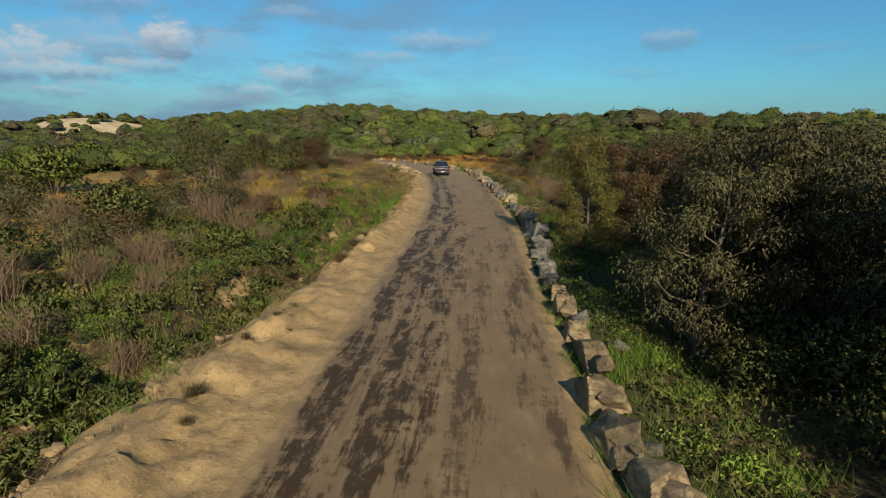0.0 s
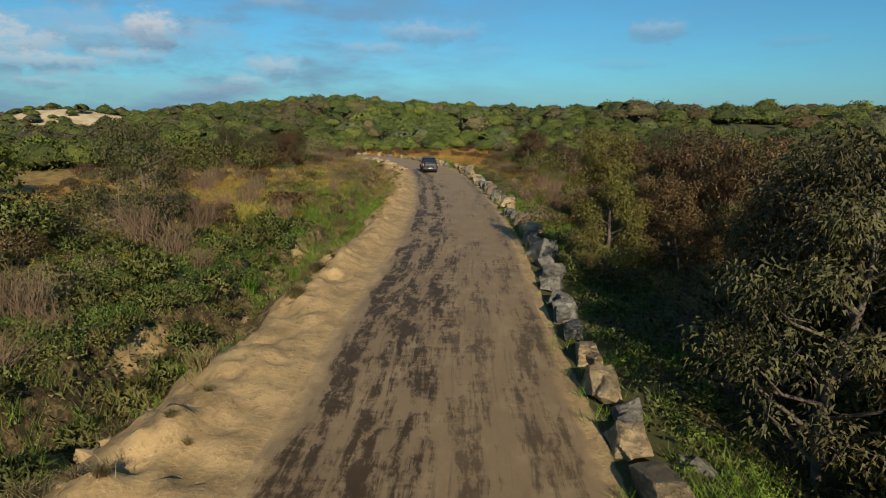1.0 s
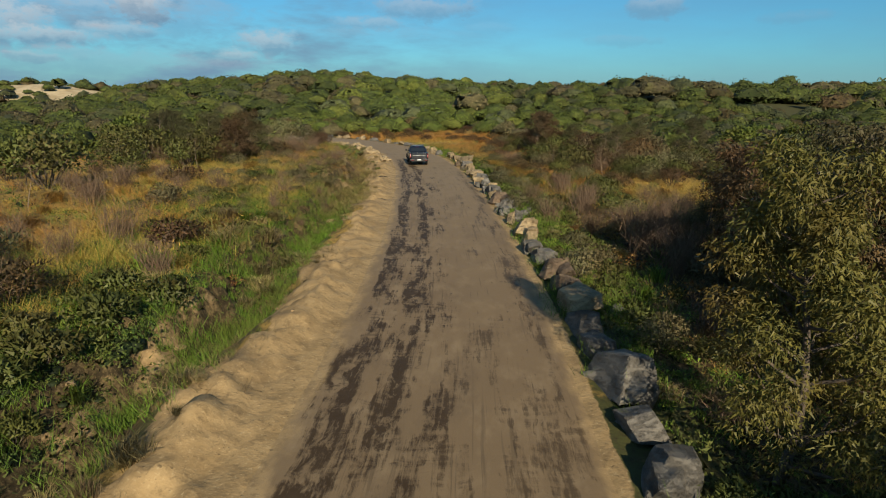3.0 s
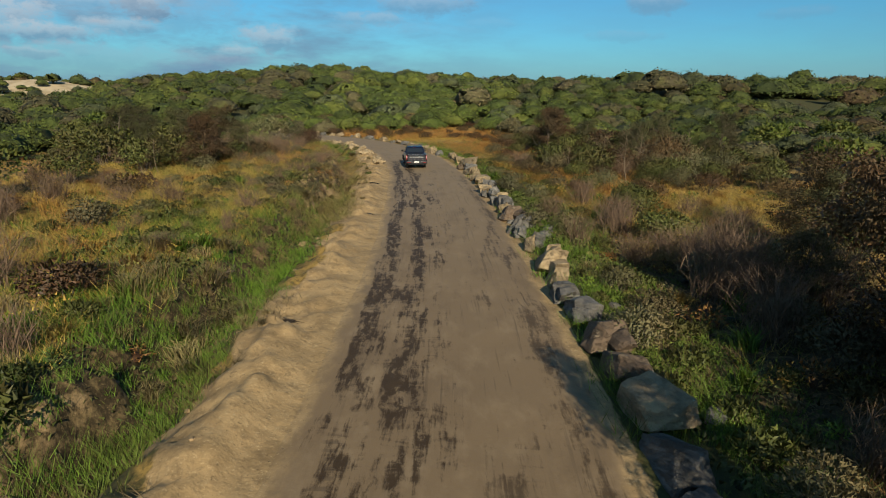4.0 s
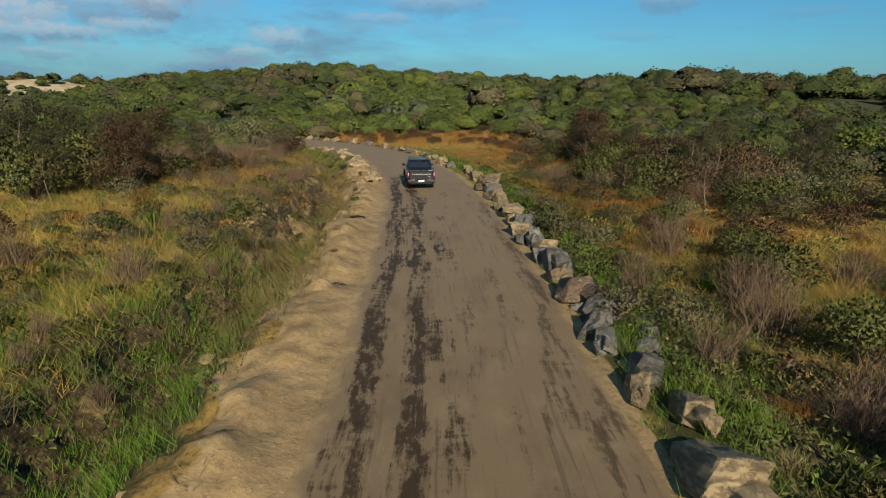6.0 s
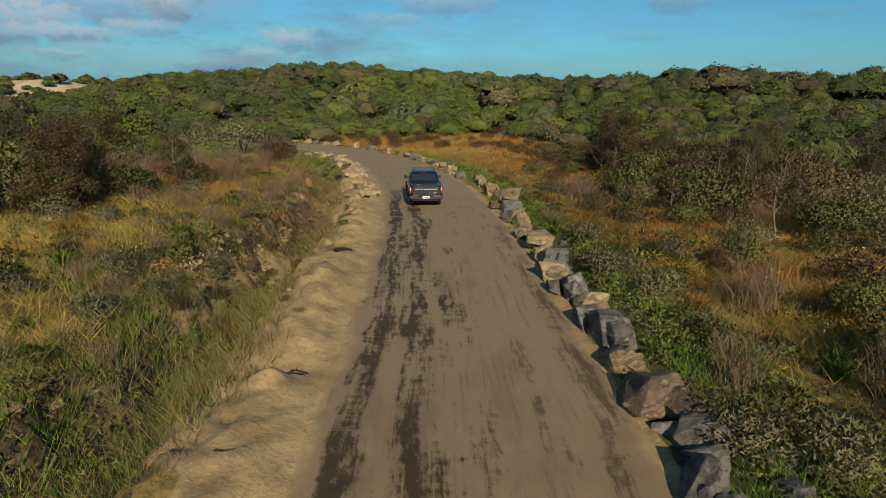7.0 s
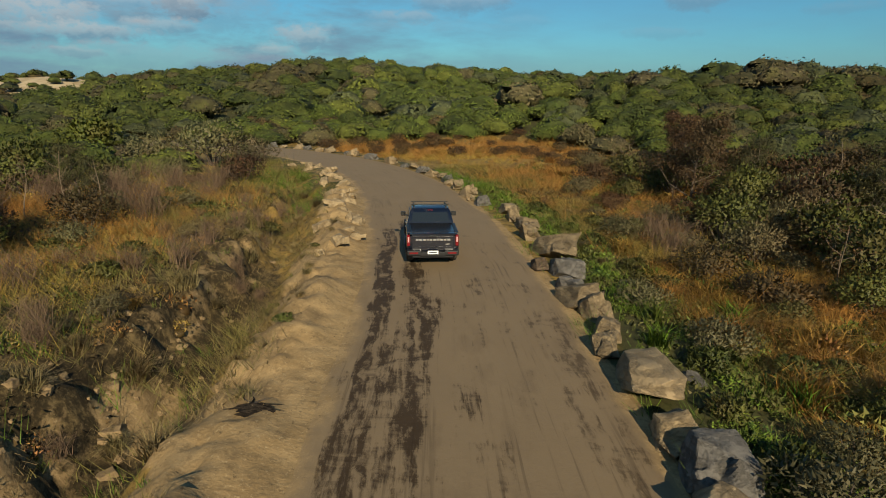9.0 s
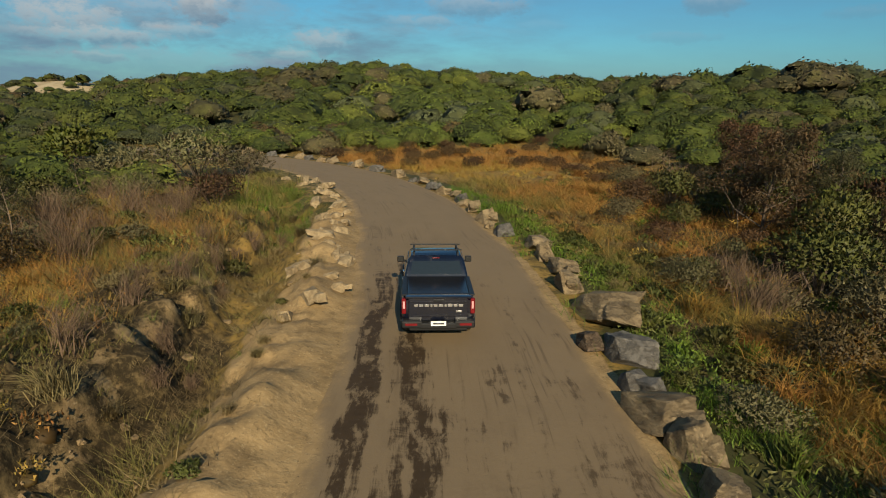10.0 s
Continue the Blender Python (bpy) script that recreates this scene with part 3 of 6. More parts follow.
uvl = me.uv_layers.new(name="UVMap")
uvl.data.foreach_set("uv", np.array(ruv, np.float32)[quads.ravel()].ravel())
road = tagged(new("road", me), "packed brown dirt road with dark damp wheel tracks", "road", kind="structure")

# ---- helpers for things ----
rng = np.random.default_rng(7)


def part(name, me, parent, label=""):
    ob = new(name, me)
    ob.parent = parent
    return tagged(ob, label) if label else ob


def bm_mesh(name, bm, mat, smooth_shade=False):
    me = bpy.data.meshes.new(name)
    bm.to_mesh(me)
    bm.free()
    me.materials.append(mat)
    me.polygons.foreach_set("use_smooth", [smooth_shade] * len(me.polygons))
    return me


def height_at(x, y):
    return float(ground_height(np.array([x]), np.array([y]))[0])


def stack(pieces):
    """Joins (verts, faces) pairs with faces of one kind."""
    v, f, k = [], [], 0
    for a, b in pieces:
        v.append(a)
        f.append(b + k)
        k += len(a)
    return np.concatenate(v), np.concatenate(f)


def tube(points, radii, sides=6):
    """A tapered tube along points: verts, quads."""
    p = np.array(points, float)
    d = np.gradient(p, axis=0)
    d /= np.linalg.norm(d, axis=1)[:, None] + 1e-9
    ref = np.where(np.abs(d[:, 2:3]) > 0.9, np.array([[1.0, 0, 0]]), np.array([[0, 0, 1.0]]))
    a = np.cross(d, ref)
    a /= np.linalg.norm(a, axis=1)[:, None] + 1e-9
    b = np.cross(d, a)
    ang = np.linspace(0, 2 * np.pi, sides, endpoint=False)
    r = np.array(radii)[:, None, None]
    v = p[:, None] + r * (np.cos(ang)[None, :, None] * a[:, None] + np.sin(ang)[None, :, None] * b[:, None])
    n = len(p)
    i = np.arange(n * sides).reshape(n, sides)
    j = np.roll(i, -1, 1)
    q = np.stack([i[:-1], j[:-1], j[1:], i[1:]], -1).reshape(-1, 4)
    return v.reshape(-1, 3), q


def unit(v):
    return v / (np.linalg.norm(v, axis=-1, keepdims=True) + 1e-9)


def leaf_tris(centres, along, length, width):
    """Small pointed leaves at centres: verts, triangles."""
    n = len(centres)
    along = unit(along)
    side = unit(np.cross(along, unit(rng.normal(size=(n, 3)))))
    length, width = np.broadcast_to(length, n)[:, None], np.broadcast_to(width, n)[:, None]
    v = np.stack([centres - along * length * 0.45 - side * width * 0.5, centres - along * length * 0.45 + side * width * 0.5, centres + along * length * 0.55], 1)
    return v.reshape(-1, 3), np.arange(3 * n).reshape(n, 3)


WIND = np.array([[-0.35, 0.12, 0.0]])


def blades(roots, height, lean, width, segments=2, droop=0.6):
    """Grass blades: bent strips that narrow to a tip; verts, triangles."""
    n = len(roots)
    ang = rng.uniform(0, 2 * np.pi, n)
    out = np.stack([np.cos(ang), np.sin(ang), np.zeros(n)], 1)
    side = np.stack([-np.sin(ang), np.cos(ang), np.zeros(n)], 1)
    turn = rng.uniform(0, 2 * np.pi, n)
    side = unit(side * np.cos(turn)[:, None] + out * np.sin(turn)[:, None])
    height, lean, width = [np.broadcast_to(a, n)[:, None] for a in (height, lean, width)]
    rows = []
    for k in range(segments):
        t = k / segments
        c = roots + (out + WIND) * lean * t ** 1.6 + np.array([[0, 0, 1.0]]) * height * (t - droop * t * t * 0.5)
        rows += [c - side * width * 0.5 * (1 - 0.6 * t), c + side * width * 0.5 * (1 - 0.6 * t)]
    rows.append(roots + (out + WIND) * lean + np.array([[0, 0, 1.0]]) * height * (1 - droop * 0.5))
    v = np.stack(rows, 1)
    m = v.shape[1]
    f = []
    for k in range(segments - 1):
        f += [(2 * k, 2 * k + 1, 2 * k + 3), (2 * k, 2 * k + 3, 2 * k + 2)]
    f.append((m - 3, m - 2, m - 1))
    f = np.array(f)
    return v.reshape(-1, 3), (np.arange(n)[:, None, None] * m + f[None]).reshape(-1, 3)


def upward(verts):
    """Soft normals for grass: up and a little to the light, uneven from blade to blade."""
    return unit(np.array([[0.1, -0.3, 0.75]]) + rng.normal(size=verts.shape) * 0.42)


def branching(height, radius, limbs, spread, first=0.3, lean=0.0, twigs=3):
    """A trunk with limbs: (verts, quads), and the limb ends with their headings."""
    pieces, ends = [], []
    top = np.array([lean * height, rng.normal() * 0.08 * height, height * 0.92])
    t = np.linspace(0, 1, 7)
    trunk = np.outer(t, top) + np.stack([np.sin(t * 5 + 1) * 0.04 * height, np.sin(t * 4) * 0.04 * height, 0 * t], 1)
    trunk[0, 2] -= 0.12
    pieces.append(tube(trunk, radius * (1.15 - t * 0.95)))
    for k in range(limbs):
        h = first + (0.95 - first) * (k + rng.uniform(0, 0.8)) / limbs
        a = k * 2.4 + rng.uniform(-0.5, 0.5)
        start = np.array([np.interp(h, t, trunk[:, i]) for i in range(3)])
        reach = spread * (1.15 - 0.75 * h) * rng.uniform(0.75, 1.15)
        end = start + np.array([np.cos(a) * reach, np.sin(a) * reach, reach * rng.uniform(0.45, 0.95)])
        end[2] = min(end[2], height)
        mid = (start + end) / 2 + np.array([np.cos(a), np.sin(a), -0.6]) * reach * 0.12
        pieces.append(tube([start, mid, end], radius * np.array([0.45, 0.28, 0.1]) * (1.2 - 0.6 * h), 5))
        ends.append(end)
        for _ in range(twigs):
            f = rng.uniform(0.4, 0.95)
            base = start + (end - start) * f
            tip = base + unit(rng.normal(size=3) + np.array([np.cos(a), np.sin(a), 0.5])) * reach * rng.uniform(0.3, 0.5)
            pieces.append(tube([base, (base + tip) / 2 + rng.normal(size=3) * 0.03, tip], radius * np.array([0.16, 0.11, 0.05]), 4))
            ends.append(tip)
    ends.append(trunk[-1])
    return stack(pieces), np.array(ends)


def clumps(ends, per, radius, length, width, hang=0.3, flat=0.75):
    """Leaves in loose clumps round limb ends."""
    c = np.repeat(ends, per, 0)
    d = unit(rng.normal(size=(len(c), 3)))
    r = radius * rng.uniform(0.25, 1.0, (len(c), 1)) ** 0.6
    off = d * r * np.array([[1, 1, flat]])
    heading = unit(d + rng.normal(size=d.shape) * 0.7 + np.array([[0, 0, -hang]]))
    v, f = leaf_tris(c + off, heading, length * rng.uniform(0.65, 1.25, len(c)), width * rng.uniform(0.9, 1.5, len(c)))
    soft = unit(d * 0.8 + unit(c * np.array([[1, 1, 0.5]])) * 0.4 + rng.normal(size=d.shape) * 0.45)
    return v, f, np.repeat(soft, 3, 0)


def tree(name, height, radius, limbs, spread, per, clump, length, width, leaf_mat, bark, first=0.3, lean=0.0, hang=0.3, twigs=3):
    """A tree or shrub standing at the origin: trunk and crown."""
    thing = new(name)
    wood, ends = branching(height, radius, limbs, spread, first, lean, twigs)
    part("trunk", mesh_of("trunk", *wood, bark), thing)
    if per:
        v, f, soft = clumps(ends, per, clump, length, width, hang)
        part("crown", mesh_of("crown", v, f, leaf_mat, True, soft), thing)
    return thing


def shrub(name, height, wide, n, length, width, leaf_mat, bark, lumps=9, hang=-0.3):
    """A bushy shrub with leaves from the ground up: stems and foliage."""
    thing = new(name)
    c = []
    for k in range(lumps):
        a, r = k * 2.4, wide * 0.5 * math.sqrt((k + 0.3) / lumps) * 0.78
        c.append((math.cos(a) * r, math.sin(a) * r, height * (0.72 - 0.42 * (r / (wide * 0.5)) ** 2) * rng.uniform(0.8, 1.1)))
    c = np.array(c)
    stems = [tube([(0.1 * q[0], 0.1 * q[1], -0.1), (0.55 * q[0], 0.55 * q[1], q[2] * 0.5), tuple(q)], np.array([0.035, 0.022, 0.008]) * height / 2 + 0.004, 5) for q in c]
    part("stem", mesh_of("stem", *stack(stems), bark), thing)
    per = n // lumps
    centre = np.repeat(c, per, 0)
    d = unit(rng.normal(size=(len(centre), 3)))
    rad = np.repeat(rng.uniform(0.24, 0.34, lumps), per)[:, None] * np.array([[wide, wide, height * 0.95]])
    p = centre + d * rad * rng.uniform(0.45, 1.0, (len(centre), 1)) ** 0.5
    p[:, 2] = np.maximum(p[:, 2], 0.04)
    heading = unit(d + rng.normal(size=d.shape) * 0.6 - np.array([[0, 0, hang]]))
    v, f = leaf_tris(p, heading, length * rng.uniform(0.7, 1.3, len(p)), width * rng.uniform(0.8, 1.4, len(p)))
    soft = unit(d * 0.9 + unit(centre - np.array([[0, 0, height * 0.2]])) * 0.5 + rng.normal(size=d.shape) * 0.35)
    part("foliage", mesh_of("foliage", v, f, leaf_mat, True, np.repeat(soft, 3, 0)), thing)
    return thing


def twig_bush(name, height, wide, n, mat):
    """A leafless bush of thin arching twigs."""
    roots = rng.normal(size=(n, 3)) * np.array([[wide * 0.1, wide * 0.1, 0]])
    v1 = blades(roots, height * rng.uniform(0.55, 1.2, n), wide * rng.uniform(0.15, 0.6, n), 0.022, 3, 0.35)
    m = n * 4
    pick = rng.integers(0, n, m)
    start = v1[0].reshape(n, -1, 3)[pick][np.arange(m), rng.choice([2, 4], m)]
    v2 = blades(start, height * rng.uniform(0.12, 0.42, m), wide * rng.uniform(0.05, 0.28, m), 0.012, 2, 0.3)
    return tagged(new(name, mesh_of(name, *stack([v1, v2]), mat, False)))


def tussock(name, height, wide, n, width, mat, droop=0.9):
    roots = rng.normal(size=(n, 3)) * np.array([[wide * 0.12, wide * 0.12, 0]])
    v, f = blades(roots, height * rng.uniform(0.5, 1.2, n), wide * rng.uniform(0.12, 0.62, n), width, 2, droop)
    return new(name, mesh_of(name, v, f, mat, True, upward(v)))


def stand(thing, places, label, category, group, seed=0, tilt=4.0):
    """Sets a thing at the first of places (x, y, scale) and copies of it at the rest."""
    r = random.Random(seed)
    tagged(thing, label, category, group)
    for i, (x, y, k) in enumerate(places):
        m = pose(x, y, height_at(x, y) - 0.02, r.uniform(-tilt, tilt), r.uniform(-tilt, tilt), r.uniform(0, 360)) @ Matrix.Diagonal((k * r.uniform(0.9, 1.1), k * r.uniform(0.9, 1.1), k, 1))
        if i == 0:
            first = m
        else:
            copy_thing(thing, m)
    thing.matrix_basis = first


# ---- boulders ----


def boulder_mesh(seed, mat):
    """A quarried block about one metre across: overlapping broken lumps with sharp edges and rough faces."""
    r = random.Random(seed)
    whole = bmesh.new()
    for k in range(3):
        bm = bmesh.new()
        size = (1.0, 0.62, 0.5)[k]
        for sx in (-1, 1):
            for sy in (-1, 1):
                for sz in (-1, 1):
                    inset = 0.3 if sz > 0 else 0.75
                    bm.verts.new((sx * 0.5 * r.uniform(inset, 1.0), sy * 0.5 * r.uniform(inset, 1.0), sz * 0.5 * r.uniform(0.4, 1.1)))
        for _ in range(4):
            bm.verts.new(Vector((r.gauss(0, 1), r.gauss(0, 1), r.gauss(0.1, 0.8))).normalized() * r.uniform(0.45, 0.58))
        hull = bmesh.ops.convex_hull(bm, input=bm.verts[:])
        bmesh.ops.delete(bm, geom=[g for g in set(hull["geom_interior"] + hull["geom_unused"]) if isinstance(g, bmesh.types.BMVert)], context="VERTS")
        bmesh.ops.dissolve_limit(bm, angle_limit=radians(12), verts=bm.verts[:], edges=bm.edges[:])
        bmesh.ops.triangulate(bm, faces=bm.faces[:])
        bmesh.ops.subdivide_edges(bm, edges=[e for e in bm.edges if e.calc_length() > 0.25], cuts=2, use_grid_fill=True)
        bmesh.ops.triangulate(bm, faces=bm.faces[:])
        off = Vector((seed * 3.1 + k, 0, 0))
        place = Matrix.Rotation(r.uniform(-0.5, 0.5), 4, "Y") @ Matrix.Rotation(r.uniform(-0.6, 0.6), 4, "X") @ Matrix.Rotation(r.uniform(0, 3), 4, "Z")
        at = Vector((0, 0, 0.26)) if k == 0 else Vector((r.uniform(-0.2, 0.2), r.choice((-1, 1)) * r.uniform(0.28, 0.46), r.uniform(0.05, 0.24)))
        for v in bm.verts:
            v.co += v.co.normalized() * (0.08 * noise.noise(v.co * 2.6 + off) + 0.05 * noise.noise(v.co * 7.0 + off))
            v.co = (v.co if k == 0 else place @ v.co) * size + at
        piece = bpy.data.meshes.new("piece")
        bm.to_mesh(piece)
        bm.free()
        whole.from_mesh(piece)
        bpy.data.meshes.remove(piece)
    # one closed skin drawn over the lumps
    solid = BVHTree.FromBMesh(whole)
    whole.free()
    skin = bmesh.new()
    bmesh.ops.create_icosphere(skin, subdivisions=5, radius=1.0)
    heart = Vector((0, 0, 0.22))
    for v in skin.verts:
        d = v.co.normalized()
        hit = solid.ray_cast(heart + d * 3, -d)[0]
        v.co = hit if hit is not None else heart + d * 0.3
    bmesh.ops.dissolve_limit(skin, angle_limit=radians(3), verts=skin.verts[:], edges=skin.edges[:])
    bmesh.ops.triangulate(skin, faces=skin.faces[:])
    return bm_mesh("boulder", skin, mat)


def dead_branch(name, long, n, mat):
    """A fallen branch lying on the ground: a limb and its twigs."""
    thing = new(name)
    for k in range(n):
        a = (k - n / 2) * 0.25 + rng.normal() * 0.3
        base = np.array([0.0, 0.0, 0.05]) if k == 0 else np.array([long * rng.uniform(0.05, 0.6), rng.normal() * 0.08, 0.06])
        tip = base + np.array([math.cos(a), math.sin(a), rng.uniform(-0.02, 0.3)]) * long * rng.uniform(0.3, 0.8)
        fat = 1.0 if k == 0 else 0.6
        part("limb" if k == 0 else "twig", mesh_of("twig", *tube([base, (base * 2 + tip) / 3 + rng.normal(size=3) * 0.05, (base + tip * 2) / 3 + rng.normal(size=3) * 0.06, tip], np.array([0.05, 0.04, 0.03, 0.01]) * fat, 5), mat), thing)
    return thing


def on_road(s, off):
    """The plan place at s along the road, off metres right of its centre, and the road's heading in degrees."""
    i = min(max(int(round((s + 60) * 2)), 0), len(LINE) - 1)
    x, y = LINE[i] + RIGHT[i] * off
    return float(x), float(y), math.degrees(math.atan2(-TANGENT[i, 0], TANGENT[i, 1]))


ROCKS = {"tan": M_TAN_ROCK, "grey": M_GREY_ROCK, "brown": M_BROWN_ROCK, "pale": M_PALE}
STONE = {"tan": "weathered tan sandstone block", "grey": "angular dark grey stone block", "brown": "brown crusted stone block", "pale": "small pale limestone block"}
rock_meshes = {k: [boulder_mesh(i + 20 * j, m) for i in range(12 if k != "brown" else 4)] for j, (k, m) in enumerate(ROCKS.items())}


def boulder(x, y, along, wide, tall, yaw, i, tone, group="boulders along the road edge"):
    ob = new("boulder", rock_meshes[tone][i % len(rock_meshes[tone])])
    ob.matrix_basis = pose(x, y, height_at(x, y) - 0.04, (i * 37 % 37) - 18, (i * 53 % 35) - 17, yaw) @ Matrix.Diagonal((wide * 0.9, along * 1.25, tall * 1.0, 1))
    size = "large " if along * wide > 1.7 else ""
    return tagged(ob, size + STONE[tone] + (" on the inner bend" if tone == "pale" else " beside the dirt road"), "boulder", group)


# the row of stones, one by one: y, x, length along the road, width
ROW_NEAR = [(4.0, 2.9, 1.3, 1.0), (5.7, 3.0, 1.4, 1.1), (7.3, 3.1, 1.3, 1.0), (9.1, 3.45, 1.2, 1.05), (10.8, 3.25, 1.7, 0.9), (12.9, 3.5, 1.4, 1.2), (15.3, 3.9, 2.2, 0.85), (17.3, 3.8, 0.9, 0.9), (18.4, 4.2, 0.8, 0.7),
            (19.8, 4.0, 1.5, 0.9), (21.9, 4.2, 1.4, 0.8), (23.7, 4.2, 1.1, 0.65), (25.3, 4.4, 1.2, 0.9), (27.1, 4.5, 1.4, 1.0), (29.0, 4.65, 1.2, 0.9), (31.0, 5.0, 1.3, 1.1), (32.6, 5.05, 1.0, 0.85)]
ROW_MID = [(34.7, 5.15, 1.7, 1.3), (36.6, 5.2, 1.0, 0.9), (38.3, 5.2, 1.4, 1.0), (40.1, 5.55, 1.7, 1.4), (42.0, 5.55, 1.2, 1.2), (43.9, 5.55, 1.6, 1.35), (46.1, 5.45, 1.4, 1.05), (47.9, 5.4, 1.5, 1.1), (49.4, 5.35, 0.9, 0.85), (51.4, 5.6, 1.9, 1.25),
           (53.5, 6.0, 1.1, 0.95), (54.3, 5.2, 0.8, 0.6), (55.5, 5.65, 1.1, 1.0), (56.9, 5.2, 0.8, 0.7), (57.9, 5.1, 0.9, 0.85), (58.7, 5.5, 0.7, 0.8), (59.4, 5.75, 0.8, 1.2), (60.9, 5.25, 1.5, 1.4), (62.8, 5.2, 1.2, 1.05)]
ROW_FAR = [(64.4, 5.4, 1.4, 1.2), (65.7, 5.05, 1.4, 1.0), (66.9, 5.35, 0.9, 1.0), (68.4, 5.2, 1.5, 0.95), (68.6, 4.55, 0.9, 0.5), (70.1, 4.9, 1.1, 1.1), (71.2, 5.05, 0.9, 1.3), (72.6, 4.85, 1.1, 1.25), (74.7, 4.9, 2.1, 1.4), (76.6, 4.5, 0.9, 0.7), (77.7, 4.7, 1.0, 0.9), (79.1, 4.75, 0.9, 0.85),
           (80.2, 4.45, 1.3, 1.15), (81.6, 4.35, 0.9, 0.9), (83.3, 4.55, 1.2, 1.15), (83.9, 3.75, 0.8, 0.7), (86.3, 4.45, 2.3, 1.6), (89.0, 3.95, 1.1, 0.9), (91.2, 4.0, 1.5, 1.15), (93.0, 3.5, 0.9, 0.8), (94.8, 3.4, 1.4, 1.1)]
TONES_NEAR, TONES_MID, TONES_FAR = "ttttttttgttggggggg"[:17], "gggtbbggttttgggggbt"[:19], "ggtggtgttttttggbttttttt"[:21]
i = 0
for row, tones in ((ROW_NEAR, TONES_NEAR), (ROW_MID, TONES_MID), (ROW_FAR, TONES_FAR)):
    for (y, x, along, wide), tone in zip(row, tones):
        _, s = road_place(x, y)
        yaw = on_road(float(s[0]), 0)[2]
        boulder(x, y, along, wide, 0.42 + 0.42 * wide + 0.16 * math.sin(i * 2.3), yaw + (i * 29 % 31) - 15, i, {"t": "tan", "g": "grey", "b": "brown"}[tone])
        i += 1
# smaller and more scattered round the bend
s = 97.0
while s < 152:
    k = 0.85 + 0.25 * math.sin(i * 2.9)
    x, y, yaw = on_road(s, HALF + 0.45 + 0.25 * math.sin(i * 1.7))
    boulder(x, y, 1.2 * k, 0.95 * k, 0.75 * k, yaw + (i * 29 % 41) - 20, i, "tan" if i % 3 else "grey")
    s += (1.7 + 0.7 * math.sin(i * 3.3)) * (0.9 if s < 112 else 1.15)
    i += 1
# stones lying off the row in the herbs
for i, (s, off, k) in enumerate([(58.0, 4.95, 0.7), (58.9, 5.3, 0.5), (57.2, 4.6, 0.55), (40.5, 5.4, 0.5), (75.0, 5.0, 0.45), (17.0, 4.9, 0.45), (47.5, 5.2, 0.4), (11.0, 4.3, 0.4), (16.2, 4.2, 0.35)]):
    x, y, yaw = on_road(s, off)
    boulder(x, y, k, k * 1.1, k * 0.7, yaw + i * 50, i + 3, "grey")
for i in range(30):
    s = 86 + i * 1.2
    x, y, yaw = on_road(s, -HALF - 0.75 - 0.35 * math.sin(i * 2.1) - (0.9 if i % 4 == 0 else 0))
    k = 0.55 + 0.2 * math.sin(i * 1.7)
    boulder(x, y, k * 1.2, k, k * 0.7, yaw + i * 33, i + 5, "pale", "small boulders on the inner bend")

clod_meshes = []
for me in rock_meshes["pale"][:6]:
    c = me.copy()
    c.materials.clear()
    c.materials.append(M_CLOD)
    clod_meshes.append(c)
picker = random.Random(5)
for i, (s, off, k) in enumerate([(18.2, -7.9, 0.75), (16.6, -7.6, 0.6), (19.4, -7.0, 0.6), (27.6, -6.9, 0.7), (28.4, -6.2, 0.5), (53.2, -7.2, 0.55), (56.5, -6.2, 0.6), (57.4, -6.5, 0.5), (74.0, -7.4, 0.6), (73.2, -7.0, 0.5), (68.5, -8.2, 0.55)] + [(picker.uniform(8, 92), -HALF - picker.uniform(3.4, 5.6), picker.uniform(0.12, 0.4)) for _ in range(40)]):
    x, y, yaw = on_road(s, off)
    ob = new("clay_clod", clod_meshes[i % 6])
    ob.matrix_basis = pose(x, y, height_at(x, y) - 0.16 * k, 0, 0, i * 47) @ Matrix.Diagonal((k, k * 0.8, k * 0.45, 1))
    tagged(ob, "pale crumbly clod of sandy clay on the eroded bank", "clod", "clods on the eroded bank")
for i, (x, y, k, yaw) in enumerate([(-5.2, 35.0, 0.8, 100), (-7.2, 68.4, 0.8, 150), (-6.5, 50.2, 0.7, 40)]):
    ob = dead_branch("dead_branch", 1.1, 10, M_DARKBARK)
    ob.matrix_basis = pose(x, y, height_at(x, y) - 0.02, 0, 0, yaw) @ Matrix.Scale(k, 4)
    tagged(ob, "dark dead branch lying on the sand bank", "branch", "fallen branches")


def charred_stump(seed):
    """A burnt, uprooted stump: a ragged lump with roots splayed over the sand."""
    thing = new("charred_stump")
    bm = bmesh.new()
    bmesh.ops.create_icosphere(bm, subdivisions=4, radius=0.5)
    for v in bm.verts:
        rag = noise.noise(v.co * 3.0 + Vector((seed, 0, 0))) * 0.6 + noise.noise(v.co * 9.0) * 0.5
        v.co = Vector((v.co.x * 1.3, v.co.y * 0.75, v.co.z * 0.4)) * (1 + rag)
        v.co.z = max(v.co.z, -0.15)
    part("lump", bm_mesh("lump", bm, M_CHAR), thing)
    for k in range(9):
        a = -0.4 + k * 0.45 + rng.normal() * 0.15
        long = rng.uniform(0.7, 1.3)
        t = np.linspace(0, 1, 5)
        path = np.stack([np.cos(a) * t * long + np.sin(t * 5 + k) * 0.06, np.sin(a) * t * long, 0.22 * (1 - t) ** 2 + 0.02 + 0.12 * np.sin(t * 3.1) * rng.uniform(0, 1)], 1)
        part("root", mesh_of("root", *tube(path, 0.055 * (1.1 - t), 5), M_CHAR if k % 3 else M_DARKBARK), thing)
    return thing


